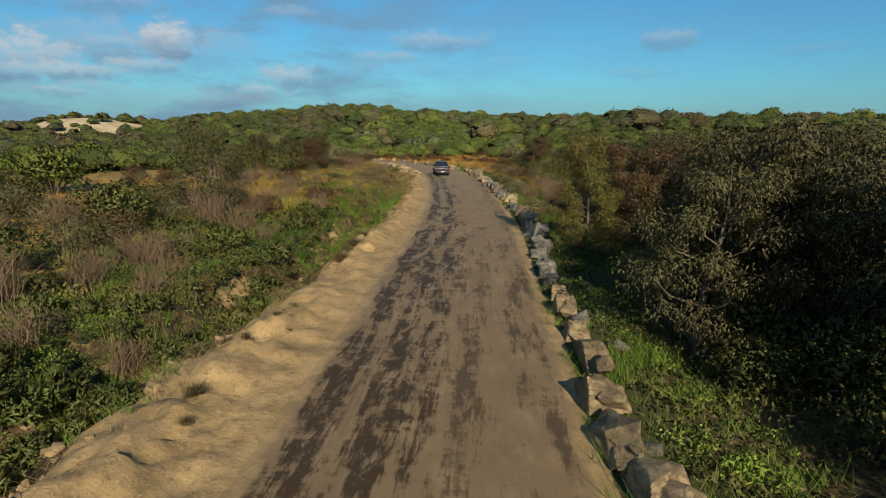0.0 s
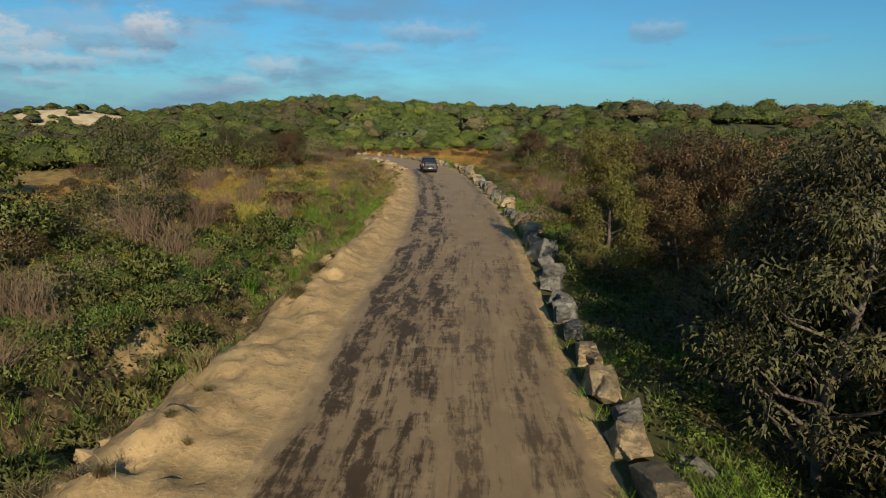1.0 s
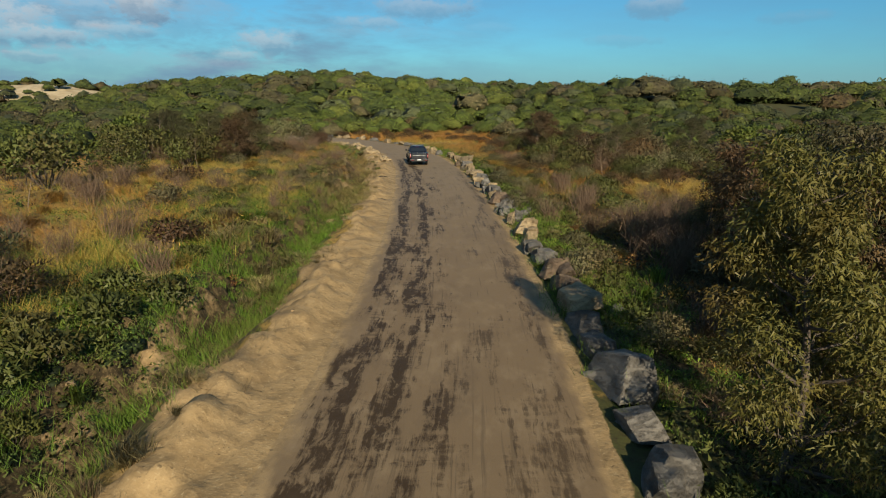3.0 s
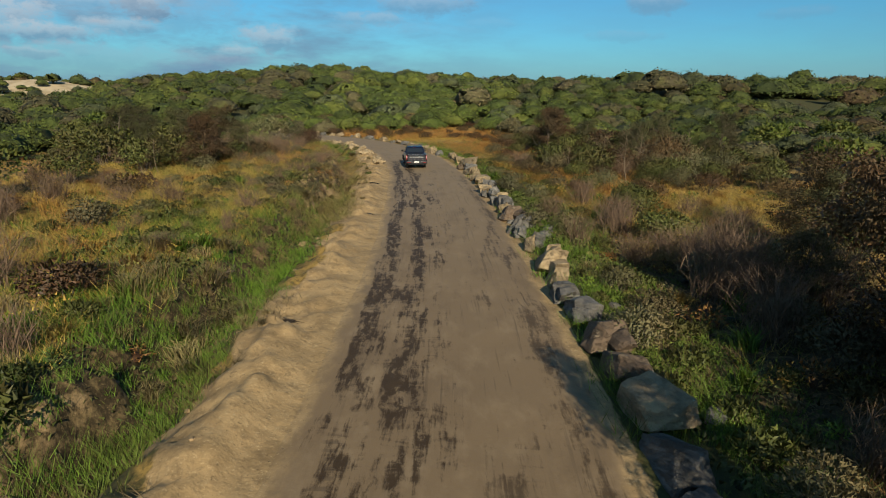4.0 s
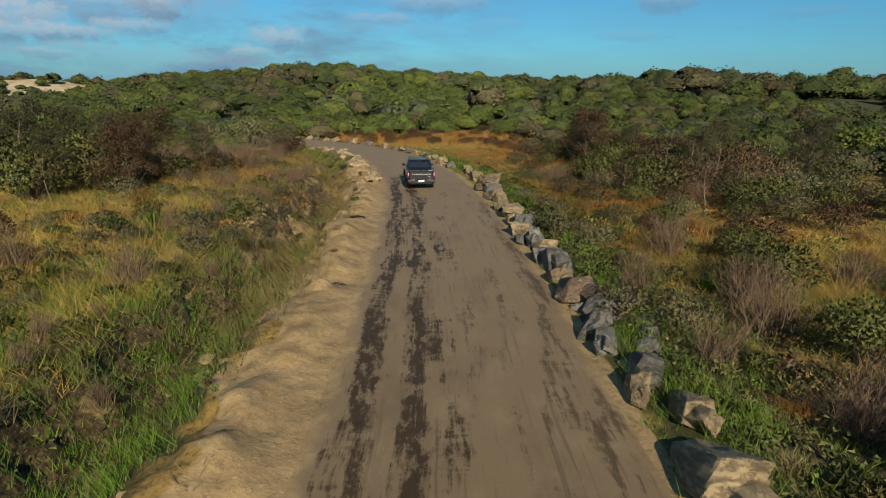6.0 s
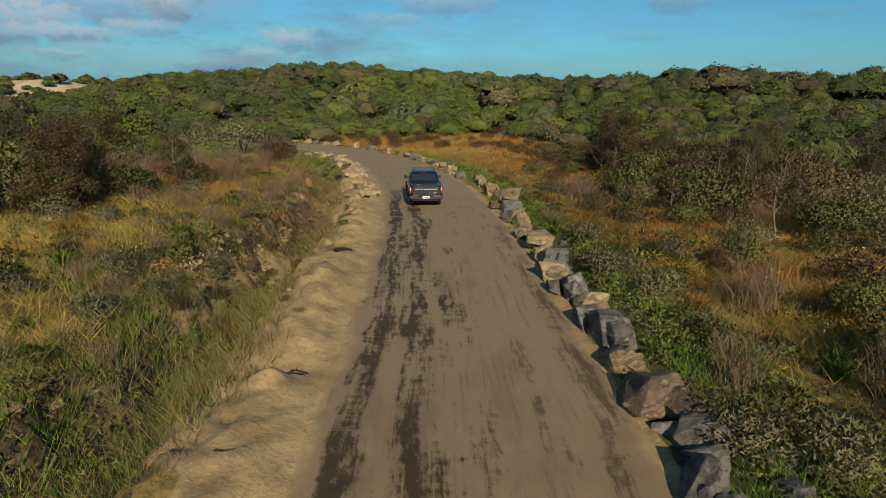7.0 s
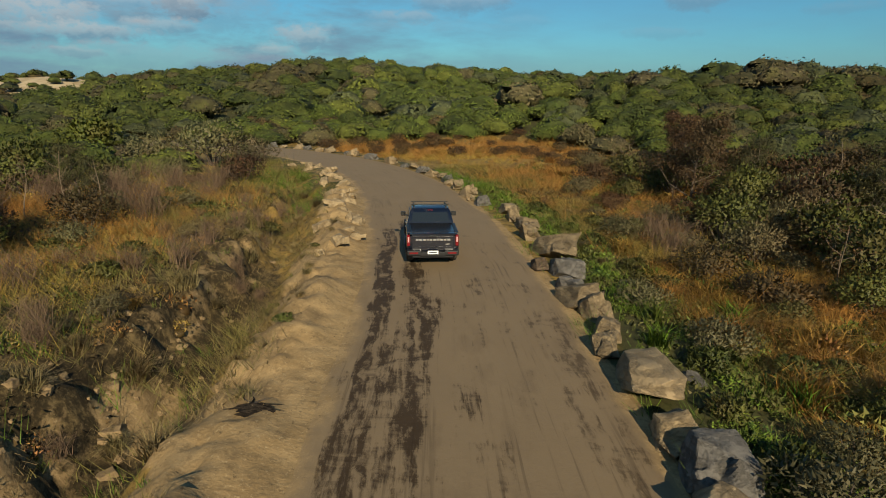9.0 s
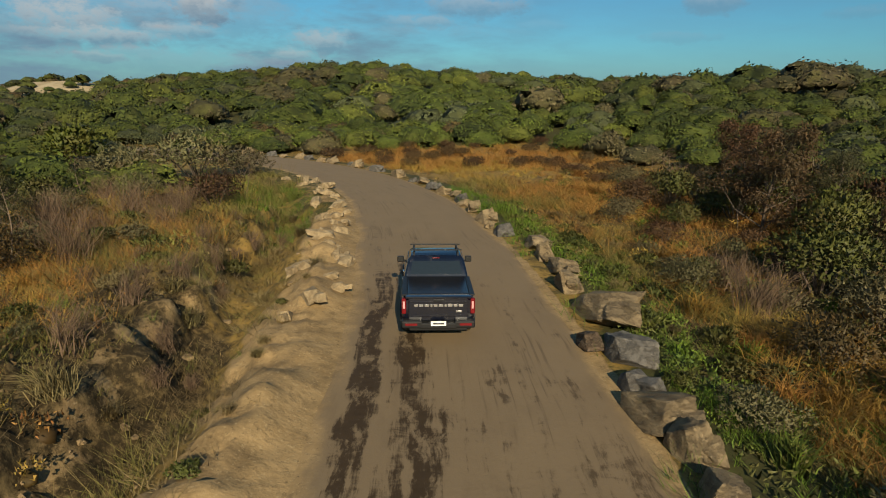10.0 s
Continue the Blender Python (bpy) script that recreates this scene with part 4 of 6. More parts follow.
for i, (x, y, k, yaw) in enumerate([(-2.95, 45.2, 0.40, -20), (-2.3, 62.1, 0.34, 10), (-3.05, 73.0, 0.5, 5)]):
    ob = charred_stump(i * 3.7)
    ob.matrix_basis = pose(x, y, height_at(x, y) + 0.02, 0, 0, yaw) @ Matrix.Scale(k, 4)
    tagged(ob, "blackened burnt stump with splayed roots on the sand bank", "stump", "burnt stumps")

# heaps of broken clay along the eroded bank
for i in range(44):
    s, off = picker.uniform(12, 104), -HALF - picker.choice((picker.gauss(2.6, 0.4), picker.gauss(5.2, 0.9)))
    x, y, yaw = on_road(s, off)
    k = picker.uniform(0.1, 0.3)
    ob = new("clay_clod", clod_meshes[i % 6])
    ob.matrix_basis = pose(x, y, height_at(x, y) - 0.12 * k, 0, 0, i * 67) @ Matrix.Diagonal((k, k * 0.9, k * 0.6, 1))
    tagged(ob, "small lump of broken sandy clay on the eroded bank", "clod", "clods on the eroded bank")

# the crumbled face beside the hollow
for i in range(110):
    x, y = picker.gauss(-7.2, 1.0), picker.gauss(74.4, 3.4)
    k = 0.07 + 0.2 * picker.random() ** 2
    ob = new("clay_clod", clod_meshes[i % 6])
    ob.matrix_basis = pose(x, y, height_at(x, y) - 0.17 * k, picker.uniform(-20, 20), picker.uniform(-20, 20), i * 67) @ Matrix.Diagonal((k, k * 0.85, k * 0.7, 1))
    tagged(ob, "crumbled lump of sandy clay below the cut bank", "clod", "clods below the cut bank")

# broken edge of the wash beside the first stretch
for i in range(70):
    y = picker.uniform(8, 21)
    x = -6.9 + 0.05 * (y - 14) + picker.gauss(0, 0.45)
    k = 0.1 + 0.5 * picker.random() ** 3
    ob = new("clay_clod", clod_meshes[i % 6])
    ob.matrix_basis = pose(x, y, height_at(x, y) - 0.16 * k, picker.uniform(-15, 15), picker.uniform(-15, 15), i * 67) @ Matrix.Diagonal((k, k * 0.85, k * 0.6, 1))
    tagged(ob, "pale lump of sandy clay at the washed-out edge", "clod", "clods at the washed-out edge")

# ---- pickup ----
def paint_look(n, bsdf):
    dust = n.ramp(n.noise(3.0, 6.0, 0.7), 0.5, 0.85)
    n.put(bsdf.inputs["Base Color"], n.mix(n.math("MULTIPLY", dust, 0.035), (0.0035, 0.005, 0.012), (0.20, 0.16, 0.11)))
    n.put(bsdf.inputs["Roughness"], n.math("ADD", 0.16, n.math("MULTIPLY", dust, 0.3)))
    bsdf.inputs["Specular IOR Level"].default_value = 0.5
    bsdf.inputs["Coat Weight"].default_value = 0.6


def glass_look(n, bsdf):
    bsdf.inputs["Base Color"].default_value = (0.012, 0.014, 0.016, 1)
    bsdf.inputs["Roughness"].default_value = 0.05
    bsdf.inputs["Specular IOR Level"].default_value = 0.7


M_PAINT = material("dark_blue_paint", paint_look)
M_GLASS = material("tinted_glass", glass_look)
M_BLACK = plain("black_plastic", (0.010, 0.010, 0.011), 0.45)
M_COVER = plain("black_vinyl", (0.010, 0.010, 0.012), 0.22)
M_TYRE = plain("rubber", (0.018, 0.017, 0.016), 0.85, dark=(0.06, 0.05, 0.038), scale=14.0)
M_RIM = plain("alloy", (0.32, 0.32, 0.33), 0.35, 0.9)
M_CHROME = plain("satin_chrome", (0.62, 0.62, 0.63), 0.25, 0.9)
M_WHITE = plain("white_plate", (0.78, 0.78, 0.76), 0.5)
M_RED = plain("red_lens", (0.15, 0.006, 0.009), 0.2)
M_CLEAR = plain("clear_lens", (0.55, 0.30, 0.30), 0.2)
M_INK = plain("plate_ink", (0.05, 0.05, 0.06), 0.6)


def box(bm, cx, cy, cz, sx, sy, sz, bevel=0.0, taper=None):
    r = bmesh.ops.create_cube(bm, size=1.0, matrix=Matrix.Translation((cx, cy, cz)) @ Matrix.Diagonal((sx, sy, sz, 1)))
    if taper:
        for v in r["verts"]:
            if v.co.z > cz:
                v.co.x = cx + (v.co.x - cx) * taper[0]
                v.co.y = cy + (v.co.y - cy) * taper[1] + taper[2]
    if bevel:
        edges = list({e for v in r["verts"] for e in v.link_edges})
        bmesh.ops.bevel(bm, geom=edges, offset=bevel, segments=3, profile=0.6, affect="EDGES")


def box_part(name, parent, mat, *boxes, label="", smooth_shade=False):
    bm = bmesh.new()
    for b in boxes:
        box(bm, *b)
    return part(name, bm_mesh(name, bm, mat, smooth_shade), parent, label)


def loft(sections, sides=28, power=5.0):
    """A shell through rounded-rectangle sections (y, half width, z low, z high), closed at the ends."""
    bm = bmesh.new()
    rings = []
    for y, hw, z0, z1 in sections:
        ring = []
        for k in range(sides):
            a = 2 * math.pi * (k + 0.5) / sides
            c, d = math.cos(a), math.sin(a)
            f = (abs(c) ** power + abs(d) ** power) ** (-1 / power)
            ring.append(bm.verts.new((c * f * hw, y, (z0 + z1) / 2 + d * f * (z1 - z0) / 2)))
        rings.append(ring)
    for a, b in zip(rings, rings[1:]):
        for k in range(sides):
            bm.faces.new((a[k], a[(k + 1) % sides], b[(k + 1) % sides], b[k]))
    bm.faces.new(rings[0])
    bm.faces.new(rings[-1][::-1])
    bmesh.ops.recalc_face_normals(bm, faces=bm.faces[:])
    return bm


def pane(parent, name, corners, mat=None):
    """A thin slab of glass with the given outer corners."""
    bm = bmesh.new()
    c = [Vector(q) for q in corners]
    nrm = (c[1] - c[0]).cross(c[2] - c[0]).normalized()
    a = [bm.verts.new(q + nrm * 0.006) for q in c]
    b = [bm.verts.new(q - nrm * 0.02) for q in c]
    bm.faces.new(a)
    bm.faces.new(b[::-1])
    for k in range(len(c)):
        j = (k + 1) % len(c)
        bm.faces.new((a[k], b[k], b[j], a[j]))
    bmesh.ops.recalc_face_normals(bm, faces=bm.faces[:])
    return part(name, bm_mesh(name, bm, mat or M_GLASS), parent)


def pickup():
    car = new("pickup_truck")
    # hull: bed sides, doors and bonnet in one painted shell
    hull = [(-2.62, 0.86, 0.62, 1.19), (-2.55, 0.915, 0.52, 1.235), (-2.2, 0.935, 0.48, 1.245), (-1.6, 0.945, 0.50, 1.24), (-0.9, 0.93, 0.42, 1.225), (-0.2, 0.925, 0.40, 1.19), (0.8, 0.925, 0.40, 1.17),
            (1.3, 0.935, 0.44, 1.15), (1.7, 0.94, 0.50, 1.12), (2.3, 0.91, 0.46, 1.05), (2.6, 0.82, 0.50, 0.93), (2.68, 0.70, 0.56, 0.86)]
    body = part("body", bm_mesh("body", loft(hull, 32, 6.0), M_PAINT, True), car, "dark blue painted body shell")
    bm = bmesh.new()
    rings = [[(-0.86, 0.885), (1.50, 0.885), 1.15], [(-0.78, 0.87), (1.22, 0.865), 1.29], [(-0.60, 0.775), (0.62, 0.765), 1.66], [(-0.50, 0.70), (0.45, 0.70), 1.765], [(-0.35, 0.58), (0.30, 0.58), 1.80]]
    made = []
    for (y0, w0), (y1, w1), z in rings:
        pts = [(-w0 + 0.05, y0), (w0 - 0.05, y0), (w0, y0 + 0.06), (w1, y1 - 0.08), (w1 - 0.07, y1), (-w1 + 0.07, y1), (-w1, y1 - 0.08), (-w0, y0 + 0.06)]
        made.append([bm.verts.new((px, py, z)) for px, py in pts])
    for a, b in zip(made, made[1:]):
        for k in range(8):
            bm.faces.new((a[k], a[(k + 1) % 8], b[(k + 1) % 8], b[k]))
    bm.faces.new(made[-1])
    bmesh.ops.recalc_face_normals(bm, faces=bm.faces[:])
    cab = part("cab", bm_mesh("cab", bm, M_PAINT, True), car)
    cab.data.set_sharp_from_angle(angle=radians(28))
    body.data.set_sharp_from_angle(angle=radians(35))
    pane(cab, "rear_window", [(-0.72, -0.775, 1.30), (0.72, -0.775, 1.30), (0.66, -0.612, 1.63), (-0.66, -0.612, 1.63)])
    pane(cab, "windscreen", [(0.78, 1.18, 1.30), (-0.78, 1.18, 1.30), (-0.69, 0.625, 1.655), (0.69, 0.625, 1.655)])
    for sx in (-1, 1):
        for y0, y1, y2, y3 in ((-0.62, 0.28, 0.28, -0.50), (0.34, 1.08, 0.58, 0.34)):
            c = [(sx * 0.868, y0, 1.29), (sx * 0.864, y1, 1.29), (sx * 0.781, y2, 1.625), (sx * 0.785, y3, 1.625)]
            pane(cab, "side_window", c if sx > 0 else c[::-1])
    box_part("brake_lamp", car, M_RED, (0, -0.575, 1.715, 0.20, 0.03, 0.02), label="red high brake lamp")
    # bed: soft cover, rails, tailgate
    bm = bmesh.new()
    box(bm, 0, -1.70, 1.25, 1.56, 1.58, 0.05, 0.018)
    part("bed_cover", bm_mesh("bed_cover", bm, M_COVER), car, "black bed cover")
    for sx in (-1, 1):
        box_part("bed_rail", car, M_BLACK, (sx * 0.85, -1.72, 1.255, 0.13, 1.66, 0.035, 0.012))
    bm = bmesh.new()
    box(bm, 0, -2.625, 0.92, 1.50, 0.07, 0.57, 0.025)
    box(bm, 0, -2.60, 1.23, 1.66, 0.20, 0.06, 0.026)
    box(bm, 0, -2.655, 1.12, 1.44, 0.03, 0.035, 0.012)
    box(bm, 0, -2.655, 0.75, 1.36, 0.03, 0.05, 0.012)
    tailgate = part("tailgate", bm_mesh("tailgate", bm, M_PAINT), car)
    letters = [0.085, 0.10, 0.11, 0.05, 0.09, 0.11, 0.05, 0.11, 0.09, 0.11]
    x = -0.60
    for wl in letters:
        box_part("badge_bar", tailgate, M_CHROME, (x + wl / 2, -2.663, 1.02, wl, 0.012, 0.06))
        x += wl + 0.035
    box_part("badge_bar", tailgate, M_CHROME, (0.52, -2.663, 0.86, 0.14, 0.01, 0.035))
    box_part("tailgate_handle", tailgate, M_BLACK, (0, -2.666, 1.15, 0.26, 0.02, 0.05, 0.008))
    for sx in (-1, 1):
        lamp = box_part("tail_lamp", car, M_RED, (sx * 0.862, -2.58, 0.99, 0.115, 0.14, 0.40, 0.035), label="tall red tail lamp")
        box_part("lens", lamp, M_CLEAR, (sx * 0.862, -2.655, 1.03, 0.05, 0.012, 0.19))
    bm = bmesh.new()
    box(bm, -0.66, -2.70, 0.57, 0.52, 0.24, 0.20, 0.05)
    box(bm, 0.66, -2.70, 0.57, 0.52, 0.24, 0.20, 0.05)
    box(bm, 0, -2.70, 0.53, 0.94, 0.23, 0.15, 0.03)
    box(bm, 0, -2.66, 0.43, 1.46, 0.16, 0.10, 0.03)
    bumper = part("rear_bumper", bm_mesh("rear_bumper", bm, M_BLACK), car, "black plastic rear bumper")
    for sx in (-1, 1):
        box_part("reflector", bumper, M_RED, (sx * 0.68, -2.822, 0.575, 0.30, 0.014, 0.06))
    plate = box_part("number_plate", bumper, M_WHITE, (0, -2.822, 0.60, 0.38, 0.012, 0.12))
    plate_bar = box_part("plate_bar", plate.parent, M_INK, (0, -2.829, 0.60, 0.27, 0.004, 0.045))
    tagged(plate_bar, "dark bar across the plate")
    box_part("front_bumper", car, M_BLACK, (0, 2.66, 0.52, 1.66, 0.16, 0.26, 0.05))
    box_part("grille", car, M_BLACK, (0, 2.68, 0.78, 1.15, 0.06, 0.2, 0.02))
    for sx in (-1, 1):
        box_part("headlamp", car, M_CLEAR, (sx * 0.68, 2.60, 0.83, 0.3, 0.12, 0.13, 0.02), label="clear headlamp")
        mirror = box_part("side_mirror", car, M_BLACK, (sx * 1.03, 0.98, 1.29, 0.20, 0.12, 0.18, 0.035), (sx * 0.93, 1.0, 1.22, 0.14, 0.06, 0.05))
        box_part("mirror_glass", mirror, M_GLASS, (sx * 1.03, 0.915, 1.295, 0.16, 0.008, 0.13))
        box_part("side_step", car, M_BLACK, (sx * 0.93, 0.15, 0.40, 0.14, 1.9, 0.06, 0.02))
        for y in (-0.05, 0.72):
            box_part("door_handle", car, M_CHROME, (sx * 0.938, y, 0.98, 0.025, 0.16, 0.03))
        rail = box_part("roof_rail", car, M_BLACK, (sx * 0.62, 0.0, 1.85, 0.035, 1.0, 0.035, 0.008), (sx * 0.62, -0.42, 1.81, 0.05, 0.07, 0.07), (sx * 0.62, 0.4, 1.81, 0.05, 0.07, 0.07))
    for y in (-0.34, 0.34):
        box_part("roof_bar", car, M_BLACK, (0, y, 1.89, 1.46, 0.06, 0.03, 0.01))
    for sx in (-1, 1):
        for y in (-1.60, 1.62):
            bm = bmesh.new()
            turn = Matrix.Translation((sx * 0.80, y, 0.385)) @ Matrix.Rotation(math.pi / 2, 4, "Y")
            bmesh.ops.create_cone(bm, cap_ends=True, segments=32, radius1=0.385, radius2=0.385, depth=0.255, matrix=turn)
            bmesh.ops.bevel(bm, geom=[e for e in bm.edges if abs(e.calc_face_angle(0)) > 1.2], offset=0.035, segments=2, affect="EDGES")
            wheel = new("wheel")
            wheel.parent = car
            part("tyre", bm_mesh("tyre", bm, M_TYRE, True), wheel).data.set_sharp_from_angle(angle=radians(40))
            bm = bmesh.new()
            bmesh.ops.create_cone(bm, cap_ends=True, segments=24, radius1=0.235, radius2=0.235, depth=0.275, matrix=turn)
            part("rim", bm_mesh("rim", bm, M_RIM), wheel)
            arch = []
            for k in range(13):
                a = math.pi * k / 12
                arch.append((sx * 0.945, y + math.cos(a) * 0.47, 0.42 + math.sin(a) * 0.47))
            part("wheel_arch", mesh_of("wheel_arch", *tube(arch, [0.045] * 13, 8), M_BLACK), car)
    bm = bmesh.new()
    box(bm, 0, 0, 0.42, 1.3, 4.6, 0.16)
    part("chassis", bm_mesh("chassis", bm, M_BLACK), car)
    return tagged(car, "dark blue dual-cab pickup with roof rack on the dirt road", "pickup truck")


truck = pickup()
truck.matrix_basis = pose(-0.34, 86.45, 0.0, 0, 0, 5.5)

# ---- trees and shrubs ----
gum = [tree("gum_tree", 6.2, 0.09, 26, 1.4, 230, 0.5, 0.125, 0.031, M_EUC, M_DARKBARK, first=0.07, hang=0.9),
       tree("gum_tree", 6.8, 0.13, 22, 2.2, 110, 0.66, 0.165, 0.05, M_GUM, M_DARKBARK, first=0.06, lean=0.06, hang=1.3),
       tree("gum_tree", 5.6, 0.09, 22, 2.0, 120, 0.6, 0.16, 0.05, M_RUST, M_DARKBARK, first=0.08, lean=-0.05, hang=0.8)]
stand(gum[0], [(7.0, 31.4, 1.0), (11.8, 40.5, 0.72)], "slender gum tree with yellow-green drooping leaves", "tree", "gum trees beside the road", 1)
stand(gum[1], [(8.1, 18.6, 1.0), (7.2, 16.4, 0.82), (10.6, 15.5, 0.88), (9.9, 19.6, 0.95), (12.4, 17.2, 0.95), (10.8, 14.4, 0.85), (12.5, 6.2, 0.95), (10.5, 11.4, 1.0), (12.8, 12.4, 1.05), (10.2, 8.4, 0.9), (11.6, -1.0, 1.0), (13.8, 3.0, 1.05), (10.8, -6.0, 1.0), (14.4, -3.2, 1.0), (16.4, 2.0, 1.1), (15.6, 7.4, 1.0), (17.4, 9.0, 1.05), (13.6, 13.2, 0.95), (10.6, 22.4, 0.9), (12.5, 20.4, 1.0), (9.0, 21.0, 0.8), (13.9, 23.2, 0.95), (11.6, 24.4, 0.7), (13.8, 26.0, 0.9), (15.5, 19.0, 1.05), (-12.8, 35.0, 0.8), (-18.5, 80.5, 0.62), (-21.0, 84.5, 0.7), (-19.8, 76.0, 0.55), (-23.5, 79.5, 0.7), (-17.2, 91.0, 0.5), (-25.5, 88.0, 0.7), (22.0, 92.5, 0.65), (26.5, 100.0, 0.75), (19.0, 101.5, 0.6), (29.5, 90.0, 0.8), (12.4, 46.8, 0.45), (16.2, 43.2, 0.9), (13.6, 39.4, 0.95), (12.2, 36.8, 0.85), (15.8, 46.8, 0.8), (18.0, 54.6, 0.6)], "dense dark green gum tree with a forked trunk", "tree", "gum trees beside the road", 2)
stand(gum[2], [(12.0, 35.6, 1.0), (14.2, 31.5, 1.05), (10.9, 33.3, 0.75), (16.4, 37.0, 0.85), (12.9, 42.2, 0.95), (18.5, 55.6, 0.8), (-16.3, 79.0, 0.82), (13.9, 98.1, 0.95), (16.9, 106.9, 0.95), (-16.0, 76.3, 0.72)], "gum tree with rusty brown-tinged leaves", "tree", "rusty gum trees", 3)

dark = [shrub("green_shrub", 2.3, 3.0, 2300, 0.15, 0.09, M_GREEN, M_DARKBARK, 13), shrub("green_shrub", 1.9, 2.3, 2000, 0.115, 0.075, M_GREEN, M_DARKBARK, 9), shrub("green_shrub", 2.8, 3.2, 1300, 0.27, 0.18, M_WOODS, M_DARKBARK, 14)]
rusty = [shrub("rusty_shrub", 1.8, 2.3, 2100, 0.115, 0.05, M_RUST, M_DARKBARK, 9), shrub("rusty_shrub", 1.4, 2.0, 1600, 0.13, 0.055, M_RUST, M_DARKBARK, 8)]
grey = [shrub("grey_shrub", 1.7, 2.4, 2000, 0.13, 0.05, M_GREY, M_DARKBARK, 10), shrub("grey_shrub", 1.1, 1.6, 1500, 0.11, 0.042, M_GREY, M_DARKBARK, 7)]
dead = [twig_bush("dead_bush", 1.9, 2.6, 120, M_TWIG), twig_bush("dead_bush", 1.4, 2.0, 80, M_TWIG)]
bare = [tree("bare_sapling", 3.6, 0.035, 9, 0.8, 0, 0, 0, 0, None, M_BARK, first=0.35, twigs=4), tree("bare_sapling", 3.0, 0.03, 7, 0.7, 10, 0.3, 0.10, 0.03, M_RUST, M_BARK, first=0.4, twigs=3)]
flax = tussock("flax_tussock", 0.85, 0.9, 110, 0.035, M_GRASS, 0.8)
arch = [tussock("dry_tussock", 1.0, 1.5, 230, 0.02, M_FOX, 1.0), tussock("dry_tussock", 0.75, 1.2, 150, 0.02, M_DRY, 1.0)]
pale = tussock("straw_tussock", 0.7, 1.0, 260, 0.016, M_STRAW, 1.0)

picker = random.Random(11)
taken = []


def zone(x, y, cx, cy, rx, ry):
    """A soft oval stretch of the plan, 1 inside."""
    return 1 - smooth(np.hypot((x - cx) / rx, (y - cy) / ry) + 0.35 * fractal(x, y, 0.18, 151), 0.65, 1.15)


def golden(x, y):
    z = np.maximum(np.maximum(zone(x, y, -12, 60, 7, 24), np.maximum(0.7 * zone(x, y, -14, 42, 5, 9), 0.6 * zone(x, y, -23, 46, 9, 14))), zone(x, y, -20, 72, 10, 10))
    return np.maximum(z, np.maximum(np.maximum(zone(x, y, 17, 65, 9, 11), 0.7 * zone(x, y, 11.5, 70, 4.5, 13)), 0.8 * zone(x, y, 9.8, 81, 3.5, 8)))


def russet(x, y):
    z = np.maximum(zone(x, y, -15.5, 88, 7, 10), 0.7 * zone(x, y, -16, 52, 5, 8))
    return np.maximum(z, np.maximum(zone(x, y, 11, 108, 9, 14), np.maximum(0.6 * zone(x, y, 4, 137, 24, 11), 0.7 * zone(x, y, 13, 76, 8, 14))))


def scree(x, y):
    """The broken face of the cut bank, with little grass."""
    return zone(x, y, -7.6, 74.0, 3.2, 7.5)


def wooded(x, y):
    """Where the closed scrub begins, 0 to 1."""
    x, y = np.asarray(x, float), np.asarray(y, float)
    line = np.interp(x, [-140, -90, -60, -42, -32, -25, -20, -14, -8, 12, 18, 26, 40, 60, 90], [20, 45, 62, 74, 84, 97, 110, 140, 153, 150, 126, 108, 90, 68, 40])
    return smooth(y, line - 4, line + 4)


def scatter(n, x0, x1, y0, y1, gap, clear=(5.0, 3.2), low=0.7, high=1.25, woods=False):
    """Random places that keep apart and clear of the road; clear: distances from the left and right edge."""
    out, tries = [], 0
    while len(out) < n and tries < n * 60:
        tries += 1
        x, y = picker.uniform(x0, x1), picker.uniform(y0, y1)
        u, s = road_place(x, y)
        if (u[0] < 0 and -u[0] - HALF < clear[0]) or (u[0] >= 0 and u[0] - HALF < clear[1]):
            continue
        if not woods and wooded(x, y) > 0.5:
            continue
        if not woods and gap > 1.3 and float(golden(x, y)) > 0.5 and picker.random() < 0.8:
            continue
        if any((x - a) ** 2 + (y - b) ** 2 < (gap * 0.5 + g * 0.5) ** 2 for a, b, g in taken):
            continue
        k = picker.uniform(low, high)
        taken.append((x, y, gap))
        out.append((x, y, k))
    return out


# placed by sight
stand(dark[0], [(8.6, 11.4, 0.75), (9.6, 13.6, 1.0), (10.2, 9.6, 0.9), (7.6, 14.2, 0.7), (11.8, 11.6, 1.1), (22.5, 103.0, 1.3), (-23.6, 61.9, 1.7), (-22.9, 95.5, 1.3), (-37.8, 126.0, 1.6), (-26.0, 100.0, 1.4), (12.3, 62.6, 0.9), (-31.0, 88.0, 1.5), (-15.8, 30.0, 1.1), (-17.4, 77.6, 1.35), (-19.0, 73.5, 1.2), (-20.5, 82.0, 1.5), (-15.2, 81.0, 0.85), (-24.0, 78.0, 1.5), (-22.5, 70.0, 1.1), (-27.5, 83.0, 1.6)] + scatter(24, 14, 44, 24, 84, 3.0) + scatter(10, 8, 17, 14, 24, 1.7), "rounded dark green leafy shrub", "shrub", "green shrubs in the scrub", 4)
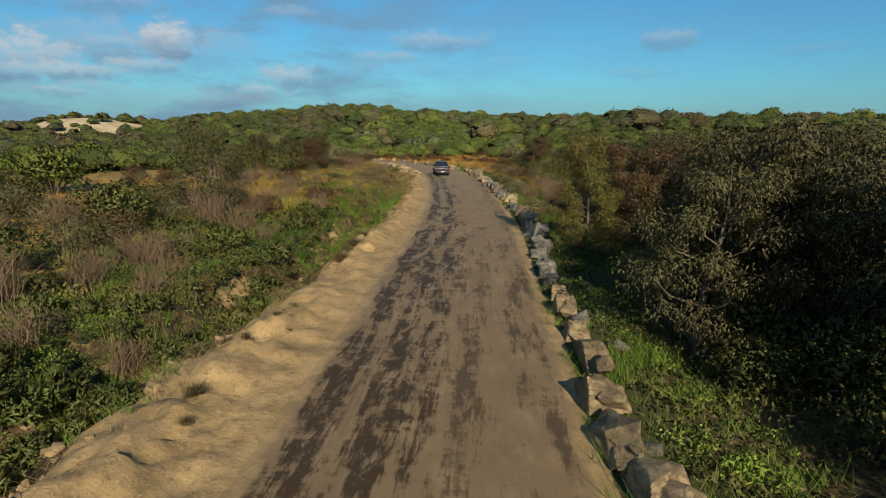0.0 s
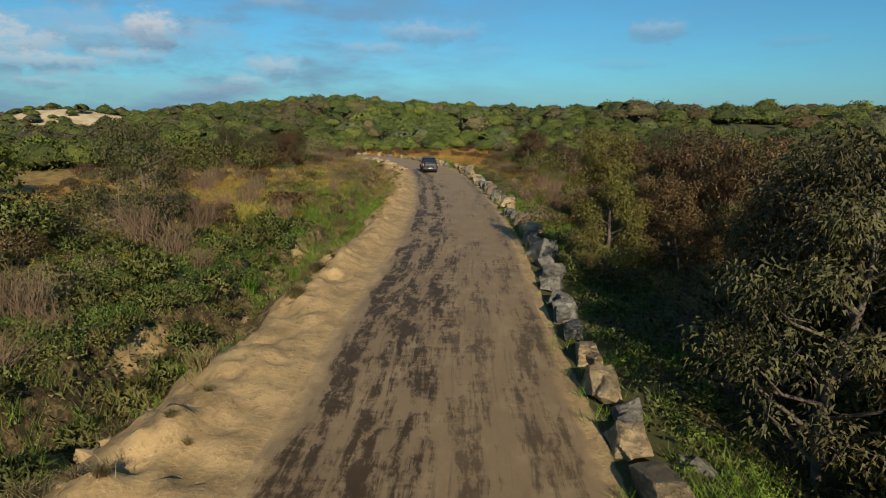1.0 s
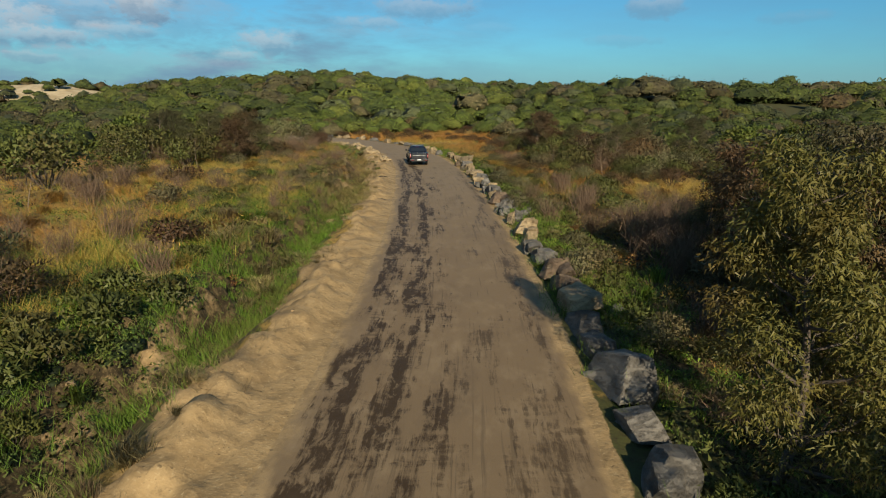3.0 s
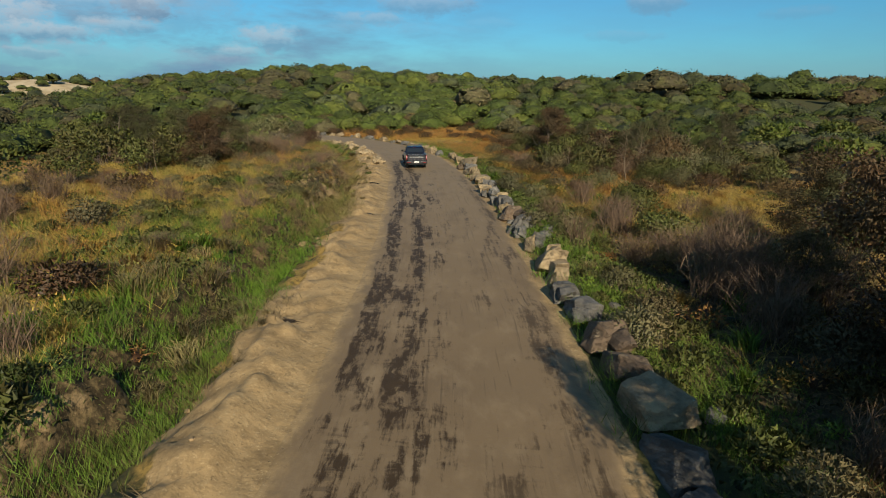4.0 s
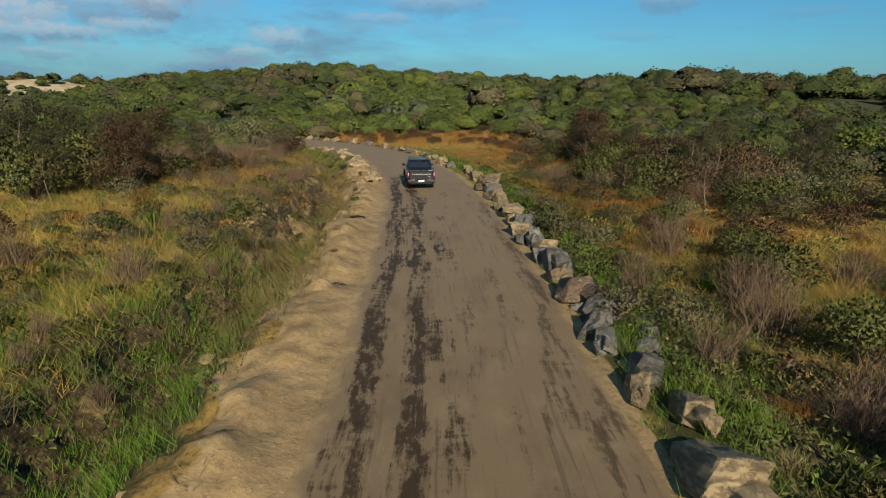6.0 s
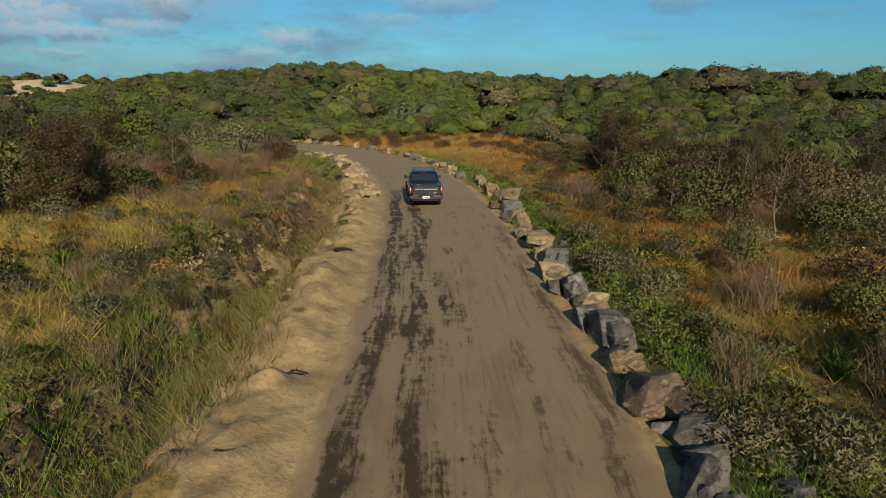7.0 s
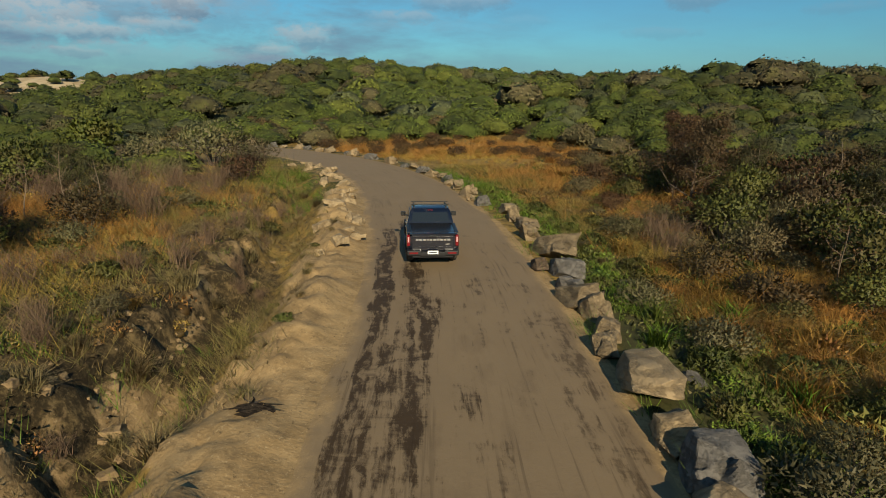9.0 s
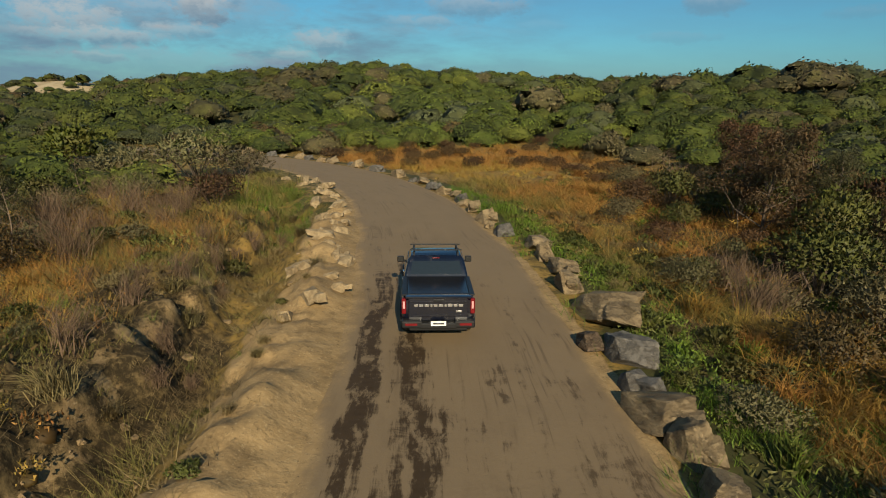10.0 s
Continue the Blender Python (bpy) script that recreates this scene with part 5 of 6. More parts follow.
stand(dark[1], scatter(22, 13, 27, 82, 112, 1.9, low=1.0, high=1.7) + [(12.0, 72.0, 0.8), (10.4, 79.6, 0.6), (13.4, 80.5, 0.9), (9.6, 73.6, 0.5), (9.0, 59.8, 0.5), (8.2, 64.6, 0.55), (8.0, 66.0, 0.5), (9.2, 70.4, 0.5), (13.2, 66.2, 0.9), (-19.8, 97.5, 1.2), (19.0, 78.0, 1.2), (-17.5, 44.0, 0.8)] + scatter(18, -44, -13, 14, 104, 2.8) + scatter(12, 9, 40, 40, 115, 2.6), "small dense green shrub among grass", "shrub", "green shrubs in the scrub", 5)
stand(dark[2], scatter(26, -75, -28, 30, 125, 4.2, high=1.5, woods=True) + scatter(26, 30, 75, 30, 110, 4.2, high=1.6, woods=True), "broad olive green coastal shrub", "shrub", "olive shrubs in the scrub", 6)
stand(grey[0], scatter(16, 12, 26, 78, 112, 1.7, low=0.8, high=1.5) + scatter(14, -28, -12, 16, 46, 1.8) + [(19.5, 96.5, 1.6), (23.0, 95.0, 1.7), (16.5, 91.5, 1.4), (27.5, 97.0, 1.8), (18.5, 88.0, 1.5), (25.0, 87.0, 1.6), (-20.5, 115.5, 2.3), (-17.8, 117.6, 1.6), (-23.5, 112.0, 2.0), (8.4, 90.5, 0.8)] + scatter(18, 12, 38, 38, 118, 2.6) + scatter(8, -40, -11, 30, 110, 2.6), "grey-green twiggy shrub in dry scrub", "shrub", "grey shrubs in the scrub", 7)
stand(grey[1], scatter(12, -15, -7.2, 60, 86, 0.9, (4.0, 3), 0.5, 0.9) + scatter(9, -13, -6.6, 56, 72, 0.9, (3.8, 3), 0.5, 0.8) + scatter(12, -16, -7, 10, 100, 1.6, (4.2, 3)) + scatter(26, 6, 14, 36, 110, 1.5, (4, 1.6)), "low grey-green bush among dry grass", "shrub", "low grey bushes", 8)
stand(rusty[0], scatter(10, -30, -13, 14, 46, 1.8) + [(18.0, 93.0, 1.9), (21.5, 99.5, 2.1), (24.5, 91.0, 2.0), (15.5, 88.0, 1.5), (20.5, 106.0, 2.1), (26.0, 102.0, 2.2), (17.5, 84.0, 1.6), (22.0, 84.5, 1.8), (-14.5, 87.0, 1.2), (-16.5, 84.0, 1.0), (10.5, 108.0, 1.2)] + scatter(16, 9, 34, 62, 125, 2.4) + scatter(8, -34, -11, 20, 112, 2.4), "reddish brown drying shrub", "shrub", "rusty shrubs in the scrub", 9)
stand(rusty[1], scatter(20, 8, 26, 40, 128, 2.0) + scatter(10, -30, -9, 10, 100, 2.0) + scatter(24, -24, 14, 128, 151, 2.0), "low rust-coloured drying bush", "shrub", "rusty shrubs in the scrub", 10)
stand(dead[0], scatter(18, -28, -11, 12, 48, 1.4, low=0.7, high=1.2) + scatter(24, 14, 30, 80, 118, 1.5, low=0.7, high=1.2) + scatter(20, -30, -12, 60, 104, 1.6, low=0.8, high=1.3) + [(10.7, 48.9, 1.45), (11.8, 47.0, 1.35), (12.4, 50.4, 1.4), (10.6, 45.0, 1.15), (9.4, 53.5, 0.9), (13.4, 47.8, 1.4), (11.4, 52.2, 1.2), (13.2, 53.6, 1.3)] + scatter(8, 8, 24, 40, 100, 2.2) + scatter(6, -20, -9, 40, 95, 2.2), "leafless grey-brown twiggy bush", "dead bush", "dead bushes", 11)
stand(dead[1], scatter(44, -12.5, -6.0, 52, 100, 0.8, (3.4, 3), 0.35, 0.65) + [(-8.2, 66.0, 0.7), (-8.9, 70.0, 0.8), (-8.4, 75.0, 0.75)] + scatter(20, -16, -8, 12, 95, 1.6, (4.4, 3)) + scatter(12, 7, 16, 30, 66, 1.6, (4, 2.2)), "low leafless bush of dead twigs", "dead bush", "dead bushes", 12)
stand(bare[0], [(-12.5, 34.0, 1.15), (-11.8, 34.8, 1.0), (-12.9, 33.2, 0.9), (-15.5, 87.9, 1.0), (-14.9, 88.6, 0.85)] + scatter(16, 13, 28, 82, 116, 1.5), "bare pale-stemmed dead sapling", "dead tree", "bare saplings", 13)
stand(bare[1], scatter(18, 12, 28, 78, 120, 1.8) + scatter(8, -26, -12, 50, 108, 1.8), "thin sapling with a few rusty leaves", "sapling", "bare saplings", 14)
low = shrub("leafy_herb", 0.55, 0.95, 650, 0.12, 0.05, M_GREEN, M_DARKBARK, 7)
stand(low, scatter(70, -16, -6.8, 4, 40, 0.9, (3.6, 3), 1.0, 1.7) + scatter(7, -5.2, -1.6, 8, 104, 0.6, (1.4, 3), 0.35, 0.5) + scatter(80, -15, -7.0, 8, 98, 0.75, (4.0, 3)) + scatter(70, 4.8, 12, 30, 104, 0.7, (4, 1.5)), "low leafy green herb on the verge", "herb", "green herbs on the verges", 19)
stand(flax, [(7.2, 60.5, 1.2), (8.6, 63.5, 1.3), (8.2, 74.6, 1.2), (8.9, 79.8, 1.4), (7.4, 66.6, 1.1), (9.8, 71.6, 1.2)] + scatter(34, 5.6, 13, 34, 105, 1.1, (4, 1.5)) + scatter(24, -13, -7, 12, 70, 1.1, (4, 3)), "green strappy tussock of long blades", "tussock", "green tussocks", 15)
stand(arch[0], scatter(26, 8.2, 15, 64, 88, 0.9, low=1.0, high=1.6) + scatter(20, 7.5, 16, 78, 96, 0.9, low=0.9, high=1.5) + [(8.0, 83.0, 1.2), (9.0, 81.4, 1.2), (9.6, 83.4, 1.2), (8.4, 85.2, 1.0), (10.4, 84.6, 1.3), (11.6, 83.0, 1.4), (10.6, 81.8, 1.3), (12.6, 81.4, 1.4), (11.2, 79.6, 1.3), (12.2, 78.2, 1.3), (10.0, 78.6, 1.1), (11.0, 77.0, 1.2), (9.6, 76.2, 1.0), (12.6, 76.0, 1.3), (10.4, 74.8, 1.1), (11.8, 73.6, 1.2)] + scatter(40, 7.5, 24, 50, 122, 1.2) + scatter(64, -22, -8, 36, 106, 1.1), "arching clump of dry orange grass", "tussock", "dry tussocks", 16)
stand(arch[1], scatter(40, 7.0, 22, 46, 130, 1.0, (4, 2.8)) + scatter(50, -22, -7.5, 30, 110, 1.0, (4.4, 3)) + scatter(40, -24, 16, 126, 151, 1.2, low=1.0, high=1.8), "clump of dry golden grass", "tussock", "dry tussocks", 17)
stand(pale, [(-5.4, 47.7, 2.0), (-6.2, 46.0, 1.9), (-4.6, 47.0, 1.5), (-6.4, 49.0, 1.6), (-7.4, 47.4, 1.7), (-5.6, 44.6, 1.5), (-8.6, 50.8, 1.6), (-6.9, 52.2, 1.3), (-7.6, 64.6, 1.6), (-6.4, 65.6, 1.4), (-8.6, 66.4, 1.5), (-7.2, 79.6, 1.5), (-7.4, 85.4, 1.4), (-6.6, 75.4, 1.3), (-7.6, 46.2, 1.7), (-8.9, 48.6, 1.5), (-10.2, 44.6, 1.8), (-7.2, 50.6, 1.2), (-9.6, 52.4, 1.5), (-8.0, 41.0, 1.4), (-8.2, 62.0, 1.4), (-7.4, 72.8, 1.3)] + scatter(44, -5.4, -1.6, 8, 108, 0.5, (1.2, 3), 0.25, 0.6) + scatter(60, -9.5, -4.0, 10, 104, 0.6, (1.2, 3)) + scatter(16, 5.0, 9, 34, 104, 0.8, (4, 1.5)), "bleached straw-coloured grass clump", "tussock", "straw tussocks", 18)

# ---- grass and ground cover ----


def sprinkle(n, x0, x1, y0, y1, chance):
    x, y = rng.uniform(x0, x1, n), rng.uniform(y0, y1, n)
    u, s = road_place(x, y)
    keep = rng.uniform(size=n) < chance(x, y, u, s)
    x, y = x[keep], y[keep]
    return np.stack([x, y, ground_height(x, y)], 1), u[keep], s[keep]


def grass(name, n, chance, tall, wide, lean, per, mat, label, area=(-32, 32, 4, 150), spread=0.1):
    """Clumps of blades; the far ones are coarser."""
    p, u, s = sprinkle(n, *area, chance)
    far = np.clip((p[:, 1] - 84) / 66, 0, 1)
    size = np.repeat((1.18 + 0.32 * far) * np.exp(rng.normal(size=len(p)) * 0.3) * (1 + 0.8 * fractal(p[:, 0], p[:, 1], 0.55, 91)), per)
    roots = np.repeat(p, per, 0) + rng.normal(size=(len(p) * per, 3)) * np.array([[spread, spread, 0.0]]) * size[:, None]
    grow = size * rng.uniform(0.45, 1.2, len(roots))
    v, f = blades(roots, tall * grow, lean * grow * rng.uniform(0.4, 1.4, len(roots)), wide * np.repeat(1 + 1.2 * far, per), 1, 0.5)
    me = mesh_of(name, v, f, mat, True, upward(v))
    tagged(new(name, me), label, "grass", kind="stuff")


def off_road(u, s, left, right):
    v = np.abs(u) - HALF - np.where(u < 0, washed(s), 0)
    return np.where(u < 0, smooth(v, *left), smooth(v, *right))


def patch(x, y, seed, scale=0.25):
    return smooth(fractal(x, y, scale, seed), -0.25, 0.25)


def near(u):
    return np.exp(-np.clip(np.abs(u) - 10, 0, None) / 12)


def open_ground(x, y):
    return 1 - wooded(x, y)


def brink(u, left, right):
    """Thicker growth close to the road, where the eye passes."""
    v = np.abs(u) - HALF
    return np.where(u < 0, np.exp(-(np.clip(v - left, 0, None) / 8.0) ** 2), np.exp(-(np.clip(v - right, 0, None) / 3.2) ** 2))


grass("green_grass", 80000, lambda x, y, u, s: np.maximum(off_road(u, s, (1.9, 3.0), (0.1, 0.4)) * brink(u, 4, 2) * np.where(u < 0, 0.35 + 1.1 * smooth(s, 30, 38), 0.55 + 0.35 * (1 - smooth(s, 14, 19)) - 0.4 * (1 - smooth(s, 30, 38)) * smooth(s, 14, 19)) * np.maximum(greenness(x, y, u, s), 0.8 * (u < 0) * (np.abs(-u - HALF - 3.4) < 1.1) * (1 - smooth(s, 50, 60))) * (0.10 + 0.2 * smooth(s, 36, 42) * (1 - smooth(s, 58, 64)) + 0.75 * patch(x, y, 83, 0.9) ** 1.5), 0.12 * golden(x, y) * patch(x, y, 84, 0.3)) * open_ground(x, y), 0.42, 0.015, 0.22, 17, M_GRASS, "green grass and low herbs on the verges", (-20, 16, 6, 112))
grass("olive_grass", 70000, lambda x, y, u, s: np.where(u < 0, smooth(s, 53, 63) * (1 - 0.5 * golden(x, y)), 0.8 * smooth(s, 50, 60)) * np.maximum(off_road(u, s, (2.8, 4.0), (2.6, 4.2)), 0.8 * (u < 0) * off_road(u, s, (1.3, 2.4), (2.6, 4.2)) * patch(x, y, 89, 0.55) ** 2) * np.exp(-(np.clip(np.abs(u) - HALF - 7, 0, None) / 7.0) ** 2) * (0.08 + 0.92 * patch(x, y, 88, 0.45) ** 1.4) * np.where(u > 0, 1 - 0.8 * smooth(u, 9, 12) * smooth(s, 76, 86), 1) * (1 - 0.8 * scree(x, y)) * open_ground(x, y), 0.45, 0.016, 0.34, 16, M_OLIVE, "olive and fawn grass along the banks and in the scrub", (-24, 22, 40, 118), 0.13)
grass("golden_grass", 90000, lambda x, y, u, s: np.maximum(golden(x, y), 0.2 * (1 - greenness(x, y, u, s))) * (1 - 0.75 * russet(x, y)) * off_road(u, s, (4.4, 6.4), (3.6, 5.6)) * (0.3 + 0.7 * patch(x, y, 81, 0.38)) * near(u) * (1 - 0.85 * scree(x, y)) * open_ground(x, y), 0.50, 0.017, 0.46, 16, M_DRY, "golden dry grass across the scrub", (-34, 32, 24, 130), 0.14)
grass("rusty_grass", 60000, lambda x, y, u, s: np.maximum(russet(x, y), 0.10 * (1 - greenness(x, y, u, s))) * off_road(u, s, (4.4, 6.4), (3.0, 5.0)) * (0.3 + 0.7 * patch(x, y, 86, 0.38)) * (1 - 0.8 * scree(x, y)) * open_ground(x, y), 0.55, 0.018, 0.5, 16, M_FOX, "rusty brown arching grass in the scrub", (-34, 32, 24, 152), 0.14)
grass("straw_grass", 66000, lambda x, y, u, s: np.maximum(np.where(u < 0, 0.05 + 0.95 * smooth(s, 54, 64), 0.3) * off_road(u, s, (2.6, 3.8), (2.4, 4.0)), np.where(s > 86, 0.9, 0.35 + 0.55 * smooth(s, 40, 50)) * off_road(u, s, (0.9, 2.2), (3, 4)) * patch(x, y, 87, 0.5) ** 2) * brink(u, 6, 5) * np.clip(0.15 + 0.85 * patch(x, y, 85, 0.6) + zone(x, y, -6.5, 46, 4, 5), 0, 1) * (1 - 0.75 * scree(x, y)) * open_ground(x, y), 0.26, 0.015, 0.3, 14, M_STRAW, "bleached grass and dead stalks on the banks", (-22, 20, 6, 125), 0.12)


def cover(name, n, chance, size, mat, label, area):
    p, u, s = sprinkle(n, *area, chance)
    p[:, 2] += 0.03 + 0.75 * smooth(fractal(p[:, 0], p[:, 1], 0.7, 95), -0.1, 0.7) * rng.uniform(0.3, 1.0, len(p))
    v, f = leaf_tris(p, rng.normal(size=p.shape) + np.array([[0, 0, 0.6]]), size * rng.uniform(0.6, 1.4, len(p)), size * 0.55)
    me = mesh_of(name, v, f, mat, True, upward(v))
    tagged(new(name, me), label, "ground cover", kind="stuff")


cover("green_ground_cover", 300000, lambda x, y, u, s: off_road(u, s, (2.8, 4.4), (1.1, 1.8)) * brink(u, 6, 3) * greenness(x, y, u, s) ** 1.5 * near(u) * (1 - wooded(x, y)), 0.13, M_GREEN, "low leafy green ground cover", (-20, 14, 4, 105))
cover("dry_ground_cover", 110000, lambda x, y, u, s: off_road(u, s, (3.8, 6.0), (2.6, 5.0)) * np.clip(1.0 - greenness(x, y, u, s), 0, 1) * near(u) * (1 - wooded(x, y)), 0.12, M_RUST, "low brown dry ground cover and litter", (-26, 26, 8, 120))

def clump_shape(n, length, width, tall):
    """A low cushion of leaves over a heart darkened as painted inner shade, of unit radius: verts, triangles, tone,
    normals.
    """
    lumps = 6
    a = np.arange(lumps) * 2.4 + rng.uniform(0, 6)
    r = np.sqrt((np.arange(lumps) + 0.2) / lumps) * 0.62
    centre = np.stack([np.cos(a) * r, np.sin(a) * r, tall * (0.55 - 0.4 * r ** 2) * rng.uniform(0.6, 1.25, lumps)], 1)
    pick = rng.integers(0, lumps, n)
    d = unit(rng.normal(size=(n, 3)) + np.array([[0, 0, 0.35]]))
    p = centre[pick] + d * np.array([[0.42, 0.42, 0.4 * tall]]) * rng.uniform(0.6, 1.1, (n, 1))
    p[:, 2] = np.maximum(p[:, 2], 0.02)
    v, f = leaf_tris(p, unit(d + rng.normal(size=d.shape) * 0.7 + np.array([[0, 0, 0.5]])), length * rng.uniform(0.6, 1.4, n), width * rng.uniform(0.7, 1.4, n))
    soft = np.repeat(unit(d + np.array([[0, 0, 0.25]]) + rng.normal(size=d.shape) * 0.4), 3, 0)
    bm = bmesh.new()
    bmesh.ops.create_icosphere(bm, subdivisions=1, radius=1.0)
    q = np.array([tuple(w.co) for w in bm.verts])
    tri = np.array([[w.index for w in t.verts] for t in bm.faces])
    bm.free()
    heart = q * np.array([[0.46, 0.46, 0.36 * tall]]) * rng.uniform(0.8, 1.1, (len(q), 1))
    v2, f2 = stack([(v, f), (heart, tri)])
    # the 0.22 tone on the heart paints in the shade below the leaves
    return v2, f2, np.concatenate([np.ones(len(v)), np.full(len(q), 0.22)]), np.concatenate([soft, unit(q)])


def heath(name, n, area, chance, low, high, colours, label, shape=(64, 0.30, 0.13, 1.0)):
    """Low cushions over the open ground; colours: tone and share."""
    shapes = [clump_shape(*shape) for _ in range(6)]
    p, u, along = sprinkle(n, *area, lambda x, y, u, s: chance(x, y, u, s) * open_ground(x, y))
    share = np.array([c[1] for c in colours])
    lean = fractal(p[:, 0], p[:, 1], 0.16, 131) * 0.9 + rng.uniform(-0.5, 0.5, len(p))
    rank = np.clip(np.argsort(np.argsort(lean)) / max(len(p), 1), 0, 0.999)
    kind = np.searchsorted(np.cumsum(share / share.sum()), rank, side="right")
    size = rng.uniform(low, high, len(p)) * (1 + 0.35 * fractal(p[:, 0], p[:, 1], 0.5, 133))
    pieces, tones, shades = [], [], []
    for i in range(len(p)):
        v, f, heart_shade, soft = shapes[i % 6]
        a = rng.uniform(0, 6.28)
        c, s = math.cos(a), math.sin(a)
        turn = np.array([[c, s, 0], [-s, c, 0], [0, 0, 1]])
        stretch = np.array([[rng.uniform(0.8, 1.25), rng.uniform(0.8, 1.25), rng.uniform(0.6, 1.15)]])
        pieces.append(((v * stretch) @ turn * size[i] + p[i] - np.array([[0, 0, 0.03]]), f))
        shades.append(soft @ turn)
        tone = np.array(colours[min(kind[i], len(colours) - 1)][0]) * rng.uniform(0.7, 1.3)
        tones.append(np.concatenate([heart_shade[:, None] * tone[None], np.ones((len(v), 1))], 1))
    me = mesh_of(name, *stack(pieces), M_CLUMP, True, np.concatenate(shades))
    me.color_attributes.new("tone", "FLOAT_COLOR", "POINT").data.foreach_set("color", np.concatenate(tones).astype(np.float32).ravel())
    tagged(new(name, me), label, "ground cover", kind="stuff")


DEEP, MOSS, LIME, OLIVE, GOLD, RUST, STRAW, UMBER = (0.050, 0.078, 0.014), (0.086, 0.115, 0.019), (0.115, 0.165, 0.021), (0.130, 0.120, 0.030), (0.30, 0.20, 0.045), (0.19, 0.095, 0.028), (0.22, 0.165, 0.075), (0.095, 0.068, 0.040)
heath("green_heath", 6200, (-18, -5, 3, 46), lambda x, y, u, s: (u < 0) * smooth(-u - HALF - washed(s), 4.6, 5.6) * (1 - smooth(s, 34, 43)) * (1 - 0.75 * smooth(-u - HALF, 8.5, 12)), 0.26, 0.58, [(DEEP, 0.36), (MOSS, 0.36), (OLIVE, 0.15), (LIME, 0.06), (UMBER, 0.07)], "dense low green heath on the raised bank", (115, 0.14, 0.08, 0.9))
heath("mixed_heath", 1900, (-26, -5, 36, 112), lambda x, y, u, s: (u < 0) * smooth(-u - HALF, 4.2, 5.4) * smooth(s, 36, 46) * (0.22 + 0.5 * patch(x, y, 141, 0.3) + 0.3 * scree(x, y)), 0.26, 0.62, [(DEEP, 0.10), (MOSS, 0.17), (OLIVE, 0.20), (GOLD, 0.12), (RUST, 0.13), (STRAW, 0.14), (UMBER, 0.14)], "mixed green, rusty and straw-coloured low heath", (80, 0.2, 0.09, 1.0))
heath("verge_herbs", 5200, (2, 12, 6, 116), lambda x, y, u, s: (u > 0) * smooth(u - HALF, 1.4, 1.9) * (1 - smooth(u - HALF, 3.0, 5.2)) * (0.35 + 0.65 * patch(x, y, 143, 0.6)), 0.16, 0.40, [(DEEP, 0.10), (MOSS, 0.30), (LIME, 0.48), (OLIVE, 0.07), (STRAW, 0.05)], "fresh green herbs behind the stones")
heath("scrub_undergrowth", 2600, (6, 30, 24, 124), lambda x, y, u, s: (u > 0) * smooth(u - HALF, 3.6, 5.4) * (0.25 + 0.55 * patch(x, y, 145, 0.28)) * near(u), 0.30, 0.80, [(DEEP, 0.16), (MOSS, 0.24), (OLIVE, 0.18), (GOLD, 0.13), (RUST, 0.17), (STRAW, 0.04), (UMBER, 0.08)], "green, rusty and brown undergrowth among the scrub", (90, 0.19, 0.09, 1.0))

# ---- far woods ----


def crown_shape(n, length, detail):
    """A dome of leaf lumps with a rough, broken skin, darkened as painted inner shade, and loose leaves, of unit
    radius: verts and triangles.
    """
    lumps = 72
    a = np.arange(lumps) * 2.4 + rng.uniform(0, 6)
    r = np.sqrt((np.arange(lumps) + 0.3) / lumps) * 0.82
    centre = np.stack([np.cos(a) * r, np.sin(a) * r, 0.34 - 0.66 * r ** 2 + rng.normal(size=lumps) * 0.06], 1)
    wide = rng.uniform(0.11, 0.23, lumps)
    bm = bmesh.new()
    bmesh.ops.create_icosphere(bm, subdivisions=detail, radius=1.0)
    d = unit(np.array([tuple(q.co) for q in bm.verts]))
    tri = np.array([[q.index for q in t.verts] for t in bm.faces])
    bm.free()
    b = d @ centre.T
    root = b * b - (centre ** 2).sum(1)[None] + wide[None] ** 2
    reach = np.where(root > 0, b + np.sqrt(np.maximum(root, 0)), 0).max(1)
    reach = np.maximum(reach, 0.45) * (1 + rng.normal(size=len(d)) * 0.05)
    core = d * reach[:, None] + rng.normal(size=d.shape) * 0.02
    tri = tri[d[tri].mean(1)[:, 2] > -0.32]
    # leaves lie over the lumps
    pick = rng.integers(0, lumps, n)
    h = unit(rng.normal(size=(n, 3)) + np.array([[0, 0, 0.5]]) + unit(centre[pick]) * 0.6)
    p = centre[pick] + h * (wide[pick] * rng.uniform(0.9, 1.25, n))[:, None]
    out = unit(h + rng.normal(size=(n, 3)) * 0.25)
    along = unit(np.cross(out, rng.normal(size=(n, 3))) + out * rng.uniform(0.0, 0.35, (n, 1)))
    side = unit(np.cross(along, out))
    ln = length * rng.uniform(0.6, 1.4, (n, 1))
    v = np.stack([p - along * ln * 0.45 - side * ln * 0.36, p - along * ln * 0.45 + side * ln * 0.36, p + along * ln * 0.6], 1).reshape(-1, 3)
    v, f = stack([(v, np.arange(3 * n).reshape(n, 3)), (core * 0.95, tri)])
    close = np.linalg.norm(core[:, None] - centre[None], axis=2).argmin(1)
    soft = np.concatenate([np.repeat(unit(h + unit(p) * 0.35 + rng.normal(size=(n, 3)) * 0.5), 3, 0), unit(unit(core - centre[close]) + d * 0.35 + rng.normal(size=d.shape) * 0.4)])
    # leaf tones vary at random; lower core tones paint in shade between leaves
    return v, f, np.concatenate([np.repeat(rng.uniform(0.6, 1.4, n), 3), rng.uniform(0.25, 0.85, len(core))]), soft


